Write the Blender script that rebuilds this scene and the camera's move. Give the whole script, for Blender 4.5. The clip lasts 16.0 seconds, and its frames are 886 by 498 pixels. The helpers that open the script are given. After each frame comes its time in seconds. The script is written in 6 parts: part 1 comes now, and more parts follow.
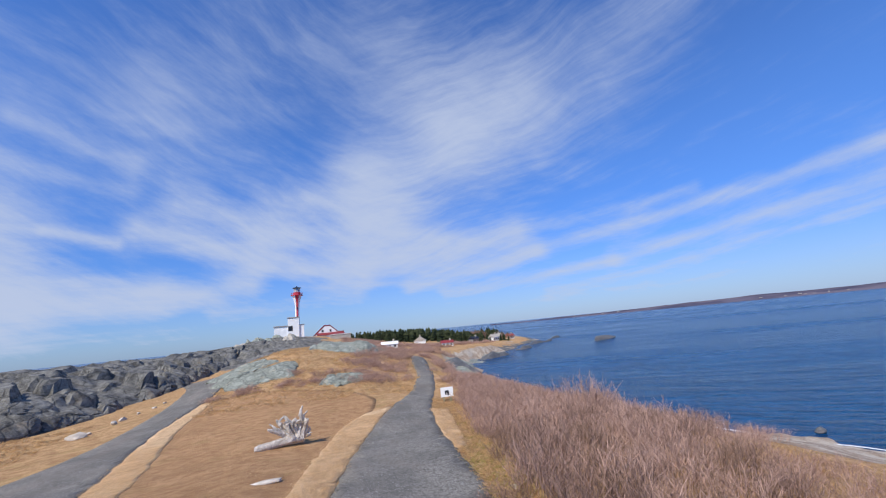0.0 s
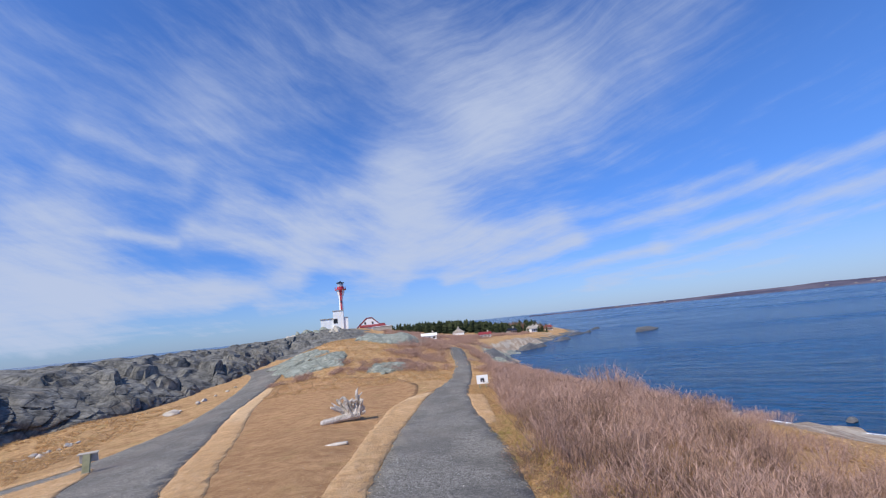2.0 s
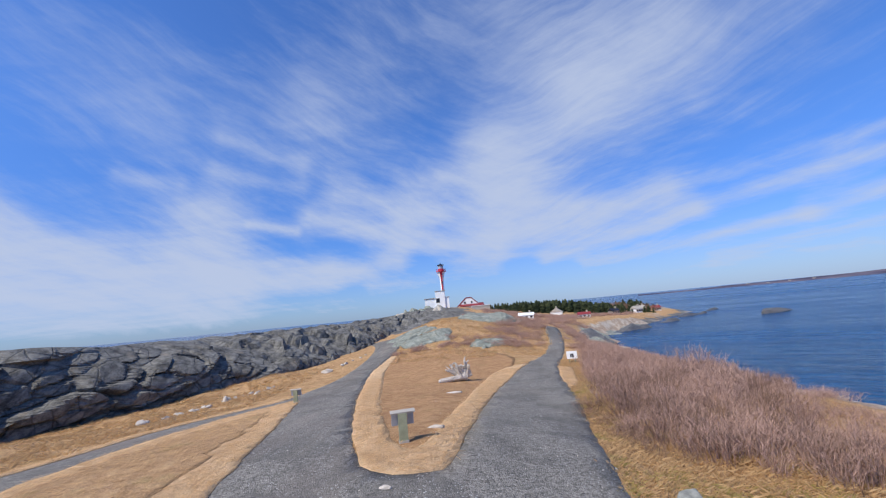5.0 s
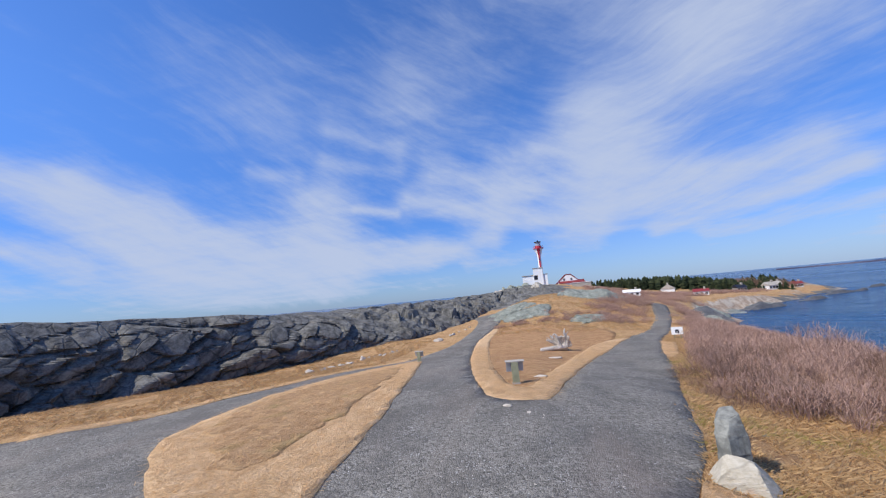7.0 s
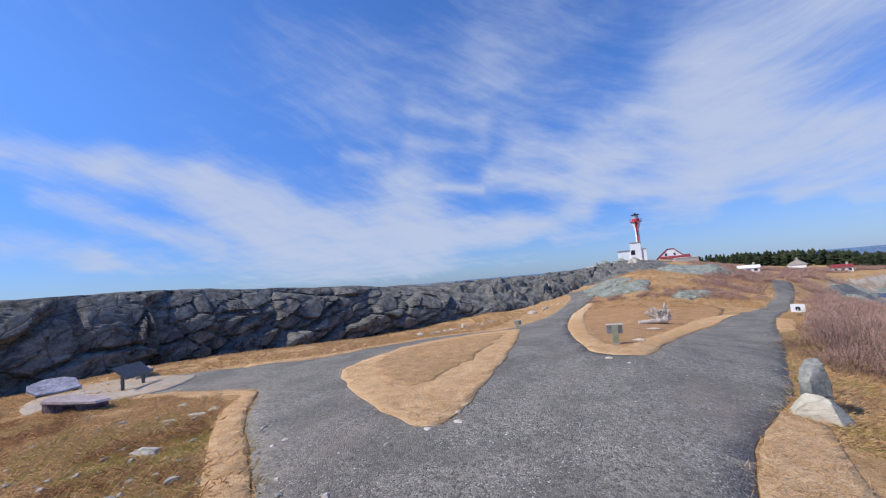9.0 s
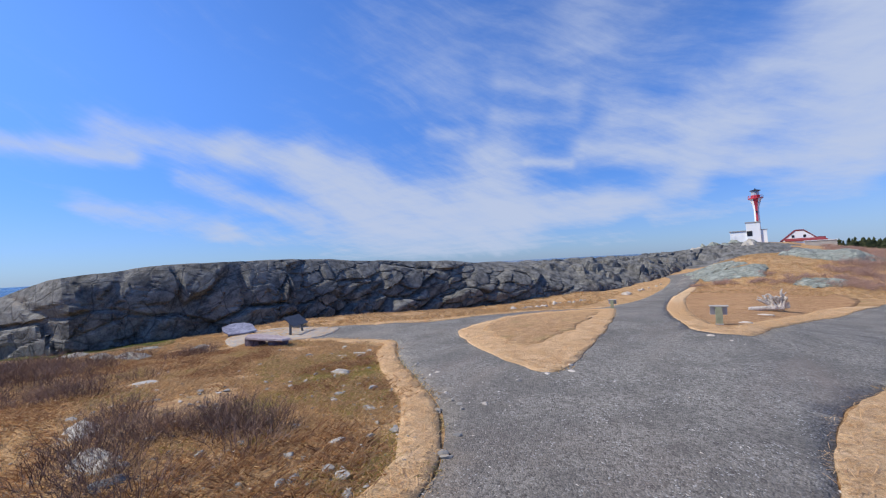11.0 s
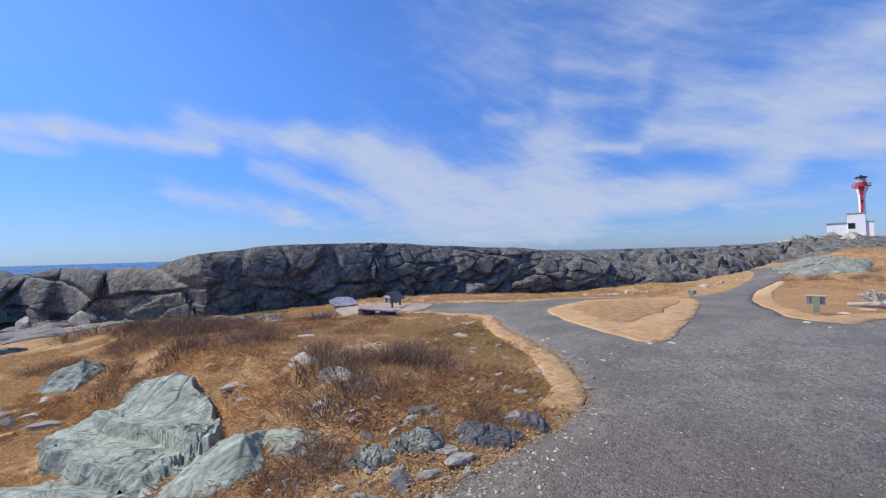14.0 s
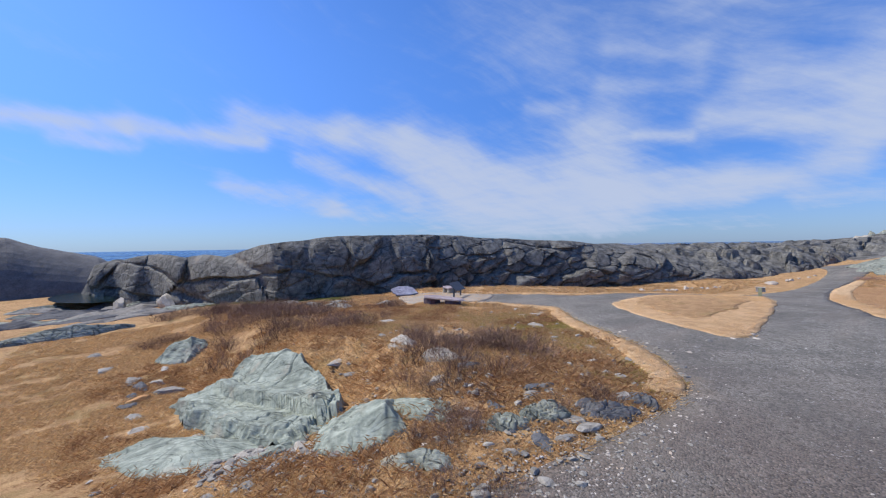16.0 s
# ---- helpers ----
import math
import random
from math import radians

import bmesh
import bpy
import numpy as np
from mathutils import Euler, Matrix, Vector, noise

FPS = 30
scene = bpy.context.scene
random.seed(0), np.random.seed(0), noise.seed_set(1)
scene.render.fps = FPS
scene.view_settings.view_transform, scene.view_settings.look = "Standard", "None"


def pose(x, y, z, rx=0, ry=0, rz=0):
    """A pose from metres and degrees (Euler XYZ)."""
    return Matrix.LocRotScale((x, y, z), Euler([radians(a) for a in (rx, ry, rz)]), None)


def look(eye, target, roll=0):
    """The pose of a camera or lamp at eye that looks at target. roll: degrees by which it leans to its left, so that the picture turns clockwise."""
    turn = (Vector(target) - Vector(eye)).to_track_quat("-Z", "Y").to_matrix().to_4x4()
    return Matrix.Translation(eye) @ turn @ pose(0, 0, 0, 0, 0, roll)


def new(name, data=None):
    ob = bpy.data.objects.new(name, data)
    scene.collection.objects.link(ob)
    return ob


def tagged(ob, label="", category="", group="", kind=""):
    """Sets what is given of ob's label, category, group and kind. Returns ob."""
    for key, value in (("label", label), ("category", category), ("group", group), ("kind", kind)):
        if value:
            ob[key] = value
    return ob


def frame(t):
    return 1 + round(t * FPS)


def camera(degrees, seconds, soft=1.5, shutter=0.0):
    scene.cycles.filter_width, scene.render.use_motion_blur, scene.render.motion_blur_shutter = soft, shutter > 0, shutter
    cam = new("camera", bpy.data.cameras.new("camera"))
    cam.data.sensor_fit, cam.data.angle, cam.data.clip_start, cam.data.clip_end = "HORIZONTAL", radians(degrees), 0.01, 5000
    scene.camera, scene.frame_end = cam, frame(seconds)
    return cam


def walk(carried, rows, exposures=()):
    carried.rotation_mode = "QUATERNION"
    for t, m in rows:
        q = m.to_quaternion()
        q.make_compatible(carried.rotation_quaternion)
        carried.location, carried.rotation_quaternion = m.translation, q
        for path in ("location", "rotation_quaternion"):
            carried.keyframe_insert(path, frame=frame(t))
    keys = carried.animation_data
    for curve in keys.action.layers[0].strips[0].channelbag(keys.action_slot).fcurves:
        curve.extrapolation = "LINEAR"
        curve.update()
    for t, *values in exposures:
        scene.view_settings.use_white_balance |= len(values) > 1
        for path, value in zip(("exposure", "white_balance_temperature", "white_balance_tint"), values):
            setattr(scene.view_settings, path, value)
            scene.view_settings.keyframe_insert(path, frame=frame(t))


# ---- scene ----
from mathutils.geometry import delaunay_2d_cdt

cam = camera(98.0, 16.0, soft=1.2)
PATH = [
    (0, (0.335, 0.364, 3.880), (3.886, 9.500, 5.863), -5.65),
    (0.5, (0.198, -0.497, 3.909), (3.517, 8.729, 5.876), -5.58),
    (1, (0.021, -1.320, 3.934), (3.098, 7.993, 5.883), -5.85),
    (1.5, (-0.250, -2.020, 3.930), (2.613, 7.363, 5.871), -5.85),
    (2, (-0.406, -2.820, 4.015), (2.234, 6.642, 5.887), -5.90),
    (2.5, (-0.553, -3.757, 4.038), (1.805, 5.787, 5.869), -5.98),
    (3, (-0.686, -4.772, 4.124), (1.341, 4.851, 5.936), -6.05),
    (5.5, (-1.221, -10.266, 4.309), (-1.659, -0.386, 5.789), -5.60),
    (6, (-1.231, -11.251, 4.270), (-2.326, -1.407, 5.649), -5.86),
    (6.5, (-1.356, -12.326, 4.163), (-3.098, -2.570, 5.495), -5.63),
    (7, (-1.333, -13.338, 4.192), (-3.650, -3.690, 5.437), -5.33),
    (7.5, (-1.414, -14.184, 4.184), (-4.257, -4.666, 5.339), -5.36),
    (8, (-1.485, -15.026, 4.208), (-4.826, -5.656, 5.226), -5.28),
    (8.5, (-1.402, -16.056, 4.130), (-5.305, -6.896, 5.047), -5.29),
    (9, (-1.439, -17.027, 4.031), (-5.886, -8.109, 4.857), -4.86),
    (9.5, (-1.262, -17.962, 4.028), (-6.292, -9.349, 4.756), -4.44),
    (10, (-1.127, -18.763, 4.047), (-6.705, -10.485, 4.652), -3.98),
    (12.5, (-1.119, -22.375, 4.125), (-7.957, -15.080, 4.254), -1.97),
    (13, (-1.255, -22.940, 4.073), (-8.256, -15.799, 4.167), -1.88),
    (13.5, (-1.202, -23.561, 3.969), (-8.385, -16.605, 4.072), -1.84),
    (14, (-1.215, -24.149, 3.963), (-8.548, -17.352, 4.062), -1.61),
    (14.5, (-1.271, -24.660, 4.015), (-8.745, -18.016, 4.076), -1.40),
    (15, (-1.389, -25.210, 4.025), (-8.985, -18.706, 4.047), -1.32),
    (15.5, (-1.529, -25.816, 4.052), (-9.279, -19.496, 4.018), -1.19),
    (16, (-1.637, -26.362, 4.066), (-9.606, -20.322, 3.970), -0.92),
]
walk(cam, [(t, look(eye, target, roll)) for t, eye, target, roll in PATH])

# ---- light ----
SUN_AZ, SUN_EL = 233.0, 48.0      # degrees from +y towards +x, and above the horizon
SEA = -7.0
to_sun = Vector((math.sin(radians(SUN_AZ)) * math.cos(radians(SUN_EL)), math.cos(radians(SUN_AZ)) * math.cos(radians(SUN_EL)), math.sin(radians(SUN_EL))))
sun = new("sun", bpy.data.lights.new("sun", "SUN"))
sun.data.energy, sun.data.angle, sun.data.color = 5.0, radians(0.53), (1.0, 0.93, 0.82)
sun.rotation_euler = to_sun.to_track_quat("Z", "Y").to_euler()
scene.view_settings.exposure = -0.05


class Nodes:
    """Short hand for building node trees."""

    def __init__(self, tree):
        self.tree = tree
        tree.nodes.clear()

    def add(self, kind, **inputs):
        n = self.tree.nodes.new(kind)
        for key, value in inputs.items():
            key = key.replace("_", " ")
            if hasattr(value, "is_output"):
                self.tree.links.new(value, n.inputs[key])
            else:
                n.inputs[key].default_value = value
        return n

    def put(self, value, socket):
        if hasattr(value, "is_output"):
            self.tree.links.new(value, socket)
        else:
            socket.default_value = value

    def math(self, op, a, b=0.0, c=0.0, clamp=False):
        n = self.tree.nodes.new("ShaderNodeMath")
        n.operation, n.use_clamp = op, clamp
        for i, v in enumerate((a, b, c)):
            self.put(v, n.inputs[i])
        return n.outputs[0]

    def vmath(self, op, a, b=(0, 0, 0)):
        n = self.tree.nodes.new("ShaderNodeVectorMath")
        n.operation = op
        self.put(a, n.inputs[0])
        self.put(b, n.inputs[1])
        return n.outputs[1] if op in ("DOT_PRODUCT", "LENGTH") else n.outputs[0]

    def ramp(self, value, lo, hi, a=0.0, b=1.0):
        n = self.tree.nodes.new("ShaderNodeMapRange")
        n.interpolation_type = "SMOOTHSTEP"
        for i, v in enumerate((value, lo, hi, a, b)):
            self.put(v, n.inputs[i])
        return n.outputs[0]

    def mix(self, fac, a, b, mode="MIX"):
        n = self.tree.nodes.new("ShaderNodeMix")
        n.data_type, n.blend_type = "RGBA", mode
        self.put(fac, n.inputs[0])
        for v, i in ((a, 6), (b, 7)):
            self.put((*v, 1.0) if isinstance(v, tuple) and len(v) == 3 else v, n.inputs[i])
        return n.outputs[2]

    def noise(self, vec, scale, detail=4.0, rough=0.55, distort=0.0):
        n = self.add("ShaderNodeTexNoise", Scale=scale, Detail=detail, Roughness=rough, Distortion=distort)
        self.put(vec, n.inputs["Vector"])
        return n.outputs["Fac"]

    def voronoi(self, vec, scale, feature="F1", rand=1.0):
        n = self.tree.nodes.new("ShaderNodeTexVoronoi")
        n.feature = feature
        n.inputs["Scale"].default_value, n.inputs["Randomness"].default_value = scale, rand
        self.put(vec, n.inputs["Vector"])
        return n

    def stretch(self, vec, scale=(1, 1, 1), turn=(0, 0, 0)):
        n = self.tree.nodes.new("ShaderNodeMapping")
        n.inputs["Scale"].default_value, n.inputs["Rotation"].default_value = scale, [radians(a) for a in turn]
        self.put(vec, n.inputs["Vector"])
        return n.outputs[0]


def make_world():
    world = bpy.data.worlds.new("sky")
    world.use_nodes = True
    scene.world = world
    k = Nodes(world.node_tree)
    sky = k.tree.nodes.new("ShaderNodeTexSky")
    sky.sky_type, sky.sun_disc = "NISHITA", False
    sky.sun_elevation, sky.sun_rotation = radians(SUN_EL), radians(SUN_AZ)
    sky.altitude, sky.air_density, sky.dust_density, sky.ozone_density = 0.0, 1.0, 0.4, 2.2
    way = k.tree.nodes.new("ShaderNodeTexCoord").outputs["Generated"]
    parts = k.tree.nodes.new("ShaderNodeSeparateXYZ")
    k.put(way, parts.inputs[0])
    x, y, z = parts.outputs
    az = k.math("MULTIPLY", k.math("ARCTAN2", x, y), 57.2958)
    el = k.math("MULTIPLY", k.math("ARCSINE", z), 57.2958)
    # Thin cirrus: fibrous noise on a high flat layer, gathered in long soft banks.
    high = k.math("ADD", k.math("MAXIMUM", z, 0.02), 0.12)
    px, py = k.math("DIVIDE", x, high), k.math("DIVIDE", y, high)

    def layer(turn, along, across):
        c, s = math.cos(radians(turn)), math.sin(radians(turn))
        n = k.add("ShaderNodeCombineXYZ")
        k.put(k.math("MULTIPLY", k.math("ADD", k.math("MULTIPLY", px, s), k.math("MULTIPLY", py, c)), along), n.inputs[0])
        k.put(k.math("MULTIPLY", k.math("ADD", k.math("MULTIPLY", px, c), k.math("MULTIPLY", py, -s)), across), n.inputs[1])
        warp = k.tree.nodes.new("ShaderNodeTexNoise")
        warp.inputs["Scale"].default_value, warp.inputs["Detail"].default_value = 0.6, 3.0
        k.put(n.outputs[0], warp.inputs["Vector"])
        return k.vmath("ADD", n.outputs[0], k.vmath("MULTIPLY", k.vmath("SUBTRACT", warp.outputs["Color"], (0.5, 0.5, 0.5)), (0.9, 0.9, 0)))

    fibre = k.noise(layer(-8, 0.6, 1.7), 1.0, 10.0, 0.66)
    puff = k.noise(layer(75, 1.0, 1.9), 1.2, 9.0, 0.64)
    place = k.add("ShaderNodeCombineXYZ", X=az, Y=el).outputs[0]

    def strands(tilt, along, across):
        """Long fine strands that lean by tilt degrees on the sky's dome."""
        bent = k.tree.nodes.new("ShaderNodeTexNoise")
        bent.inputs["Scale"].default_value, bent.inputs["Detail"].default_value = 0.05, 2.0
        k.put(place, bent.inputs["Vector"])
        q = k.vmath("ADD", place, k.vmath("MULTIPLY", k.vmath("SUBTRACT", bent.outputs["Color"], (0.5, 0.5, 0.5)), (6, 6, 0)))
        return k.noise(k.stretch(k.stretch(q, turn=(0, 0, -tilt)), (along, across, 1)), 1.0, 7.0, 0.66)

    fine = k.mix(k.ramp(az, 2.0, 20.0), strands(-24, 0.10, 0.5), strands(10, 0.07, 0.62))
    banks = None
    for a0, e0, a1, e1, half_wide, weight in WEST_BANKS + MID_BANKS + EAST_BANKS + VEILS:
        span = (a1 - a0, e1 - e0, 0.0)
        off = k.vmath("SUBTRACT", place, (a0, e0, 0.0))
        h = k.math("MULTIPLY", k.vmath("DOT_PRODUCT", off, span), 1.0 / (span[0] ** 2 + span[1] ** 2), clamp=True)
        n = k.tree.nodes.new("ShaderNodeVectorMath")
        n.operation = "SCALE"
        n.inputs[0].default_value = span
        k.put(h, n.inputs["Scale"])
        d = k.math("MULTIPLY", k.vmath("LENGTH", k.vmath("SUBTRACT", off, n.outputs[0])), 0.70 / half_wide)
        one = k.math("MULTIPLY", k.math("EXPONENT", k.math("MULTIPLY", k.math("MULTIPLY", d, d), -1.0)), weight)
        banks = one if banks is None else k.math("SUBTRACT", k.math("ADD", banks, one), k.math("MULTIPLY", banks, one))
    deep = k.ramp(el, 14.0, 30.0, 0.6, 0.42)
    grain = k.math("ADD", k.math("MULTIPLY", k.math("SUBTRACT", fibre, 0.5), k.ramp(el, 18.0, 35.0, 0.4, 0.26)), k.math("ADD", k.math("MULTIPLY", k.math("SUBTRACT", fine, 0.5), deep), k.math("MULTIPLY", k.math("SUBTRACT", puff, 0.5), 0.5)))
    cover = k.ramp(k.math("ADD", grain, k.math("MULTIPLY", banks, 0.66)), 0.0, 0.74)
    haze = k.ramp(el, -3.0, 12.0, k.ramp(az, -20.0, 40.0, 0.36, 0.62), 0.0)
    thick = k.math("MAXIMUM", cover, haze)
    blue = k.vmath("MULTIPLY", k.mix(1.0, sky.outputs[0], SKY_TINT, "MULTIPLY"), k.add("ShaderNodeCombineXYZ", X=k.ramp(el, 0.0, 28.0, 0.66, 1.1), Y=k.ramp(el, 0.0, 28.0, 0.68, 1.08), Z=k.ramp(el, 0.0, 28.0, 0.76, 1.05)).outputs[0])
    colour = k.mix(k.math("MULTIPLY", thick, 0.92), blue, CLOUD)
    back = k.add("ShaderNodeBackground", Color=colour, Strength=0.1)
    out = k.add("ShaderNodeOutputWorld")
    k.put(back.outputs[0], out.inputs["Surface"])


# Cloud banks as strokes: bearing and height of both ends, half width (all degrees), weight.
WEST_BANKS = (
    (-106, 13, -92, 14, 0.9, 0.7), (-92, 14.2, -78, 13.8, 0.9, 0.75), (-98, 11.8, -91, 11.8, 0.6, 0.5), (-82, 8, -69, 5.8, 1.4, 0.6),
    (-80, 16.8, -67, 16, 1.5, 0.55), (-67, 16, -58, 15, 1.8, 0.8), (-58, 14.5, -51, 10.5, 2.6, 1.0), (-51, 10.5, -44, 7.5, 3.0, 1.0),
    (-44, 7.5, -30, 6.8, 3.2, 1.0), (-56, 9, -44, 6, 2.2, 0.6), (-73, 12, -57, 7, 1.1, 0.55), (-68, 5, -30, 3, 1.6, 0.5),
)
MID_BANKS = (
    (-30, 6.8, -16, 6.5, 2.0, 0.9), (-16, 6.5, -6, 7.8, 1.4, 0.8), (-31, 14, -31, 8, 4.0, 0.8), (-26, 13.8, -20, 13.0, 0.5, 0.6),
    (-56, 2, -12, 2, 1.0, 0.4), (-10, 4.2, 8, 5.6, 1.0, 0.5), (-18, 14.5, -5, 11.5, 1.5, 0.75), (-5, 11.5, 9, 8.5, 1.9, 0.8),
    (-14, 18, 0, 14.5, 1.8, 0.55), (-3, 17, 10, 17, 3.4, 0.7), (11, 22, 15, 13, 4.5, 0.85), (8, 12, 18, 11.5, 2.8, 0.75),
)
EAST_BANKS = (
    (14, 20, 24, 26, 4.5, 0.65), (24, 26, 36, 32, 5.0, 0.5), (22, 11.5, 32, 12, 2.0, 0.8), (24, 12, 56, 14, 0.6, 0.45),
    (16, 6, 35, 9.7, 1.0, 0.75), (35, 9.7, 84, 14.8, 0.9, 0.62), (21, 4.8, 45, 6.7, 0.9, 0.65), (45, 6.7, 88, 13, 1.0, 0.6),
    (36, 3.2, 85, 9.5, 0.9, 0.5), (28, 1.5, 70, 3.5, 1.5, 0.45),
)
VEILS = (
    (-16, 31, -9, 34, 6, 0.36), (-36, 31, -30, 29, 5, 0.3), (-47, 30, -39, 25, 5, 0.28), (-29, 25, -19, 22, 1.0, 0.4), (20, 36, 38, 28, 7, 0.45),
    (-40, 19, -34, 18.5, 0.8, 0.42), (-30, 20.5, -19, 19, 0.9, 0.35), (-17, 27, -14, 24, 4, 0.25), (50, 32, 64, 40, 5, 0.35), (4, 38, 12, 40, 7, 0.3),
)
SKY_TINT, CLOUD = (0.66, 1.1, 1.90), (5.3, 6.1, 8.0)
make_world()


# ---- materials ----
def material(name):
    m = bpy.data.materials.new(name)
    m.use_nodes = True
    k = Nodes(m.node_tree)
    where = k.tree.nodes.new("ShaderNodeTexCoord").outputs["Object"]
    return m, k, where


def finish(k, colour, rough=0.85, height=None, depth=0.02, metal=0.0, spec=0.3, strength=1.0):
    b = k.add("ShaderNodeBsdfPrincipled")
    for value, name in ((colour, "Base Color"), (rough, "Roughness"), (metal, "Metallic"), (spec, "Specular IOR Level")):
        k.put((*value, 1.0) if isinstance(value, tuple) and len(value) == 3 else value, b.inputs[name])
    if height is not None:
        bump = k.add("ShaderNodeBump", Distance=depth, Strength=strength)
        k.put(height, bump.inputs["Height"])
        k.put(bump.outputs[0], b.inputs["Normal"])
    k.put(b.outputs[0], k.add("ShaderNodeOutputMaterial").inputs["Surface"])


def random_of(k):
    return k.tree.nodes.new("ShaderNodeObjectInfo").outputs["Random"]


def plain(name, a, b, scale=3.0, rough=0.7, depth=0.004, metal=0.0, grain=40.0, spec=0.3):
    """A surface of two close colours, mottled at two scales, with a fine relief."""
    m, k, p = material(name)
    big, small = k.noise(p, scale, 4.0), k.noise(p, grain, 3.0)
    f = k.math("ADD", k.math("MULTIPLY", k.ramp(big, 0.3, 0.7), 0.65), k.math("MULTIPLY", small, 0.35))
    finish(k, k.mix(f, a, b), rough, small, depth, metal, spec)
    return m


def make_gravel():
    m, k, p = material("grey_gravel")
    stones = k.voronoi(p, 30.0)
    coarse = k.voronoi(p, 11.0)
    tint = k.tree.nodes.new("ShaderNodeSeparateColor")
    k.put(stones.outputs["Color"], tint.inputs[0])
    patchy = k.tree.nodes.new("ShaderNodeSeparateColor")
    k.put(coarse.outputs["Color"], patchy.inputs[0])
    worn = k.ramp(k.noise(p, 0.35, 4.0, 0.6), 0.42, 0.6)
    dusty = k.ramp(k.noise(k.stretch(p, (1.0, 0.25, 1)), 0.55, 5.0), 0.5, 0.75)
    c = k.mix(k.math("ADD", k.math("MULTIPLY", tint.outputs[0], 0.6), k.math("MULTIPLY", patchy.outputs[0], 0.4)), (0.035, 0.032, 0.027), (0.345, 0.32, 0.275))
    c = k.mix(k.math("MULTIPLY", worn, 0.5), c, (0.085, 0.08, 0.072))
    c = k.mix(k.math("MULTIPLY", dusty, 0.45), c, (0.25, 0.215, 0.175))
    specks = k.math("MULTIPLY", k.ramp(tint.outputs[1], 0.93, 0.97), k.ramp(k.noise(p, 0.8, 3.0), 0.4, 0.6, 0.15, 0.8))
    c = k.mix(specks, c, (0.5, 0.49, 0.46))
    c = k.mix(k.math("MULTIPLY", k.ramp(k.noise(k.stretch(p, (1.0, 0.3, 1)), 0.22, 5.0, 0.6), 0.50, 0.68), 0.45), c, (0.17, 0.135, 0.115))
    parts = k.tree.nodes.new("ShaderNodeSeparateXYZ")
    k.put(p, parts.inputs[0])
    south = k.math("MULTIPLY", k.ramp(parts.outputs[1], -21.0, -7.0, 1.0, 0.0), k.ramp(k.noise(p, 0.3, 5.0, 0.65), 0.36, 0.58, 0.5, 1.0))
    c = k.mix(k.math("MULTIPLY", south, 0.82), c, k.mix(tint.outputs[2], (0.042, 0.033, 0.027), (0.215, 0.165, 0.135)))
    c = k.mix(0.08, c, (0.16, 0.14, 0.11))
    h = k.math("ADD", k.math("MULTIPLY", stones.outputs["Distance"], -0.6), k.math("MULTIPLY", coarse.outputs["Distance"], -0.3))
    finish(k, c, 0.9, h, 0.03)
    return m


def make_turf(name, low, high, green, lush=0.5):
    """Dry, tangled grass with some greener patches."""
    m, k, p = material(name)
    big = k.ramp(k.noise(p, 0.22, 5.0, 0.6), 0.36, 0.64)
    mid = k.noise(p, 1.6, 5.0, 0.65)
    blades = k.noise(k.stretch(p, (1.0, 1.0, 0.4)), 16.0, 5.0, 0.75)
    c = k.mix(k.ramp(k.math("ADD", k.math("MULTIPLY", mid, 0.6), k.math("MULTIPLY", blades, 0.4)), 0.40, 0.60), low, high)
    c = k.mix(k.math("MULTIPLY", k.ramp(k.noise(p, 0.5, 5.0, 0.65), 0.52, 0.68), lush), c, green)
    dots = k.noise(p, 5.5, 4.0, 0.7)
    c = k.mix(k.math("MULTIPLY", k.ramp(dots, 0.30, 0.47, 1.0, 0.0), 0.4), c, tuple(v * 0.55 for v in low))
    c = k.mix(k.math("MULTIPLY", k.ramp(dots, 0.58, 0.72), 0.4), c, tuple(min(1.0, v * 1.25) for v in high))
    c = k.mix(k.math("MULTIPLY", big, 0.3), c, tuple(v * 0.75 for v in low))
    c = k.mix(k.math("MULTIPLY", k.ramp(blades, 0.3, 0.48, 1.0, 0.0), 0.5), c, tuple(v * 0.35 for v in low))
    grit = k.noise(p, 42.0, 4.0, 0.7)
    c = k.mix(k.math("MULTIPLY", k.ramp(grit, 0.34, 0.5, 1.0, 0.0), 0.45), c, tuple(v * 0.4 for v in low))
    c = k.mix(k.math("MULTIPLY", k.ramp(grit, 0.53, 0.66), 0.6), c, tuple(min(1.0, v * 1.35) for v in high))
    h = k.math("ADD", mid, k.math("ADD", k.math("MULTIPLY", blades, 0.5), k.math("MULTIPLY", grit, 0.12)))
    finish(k, c, 0.95, h, 0.12, spec=0.1)
    return m


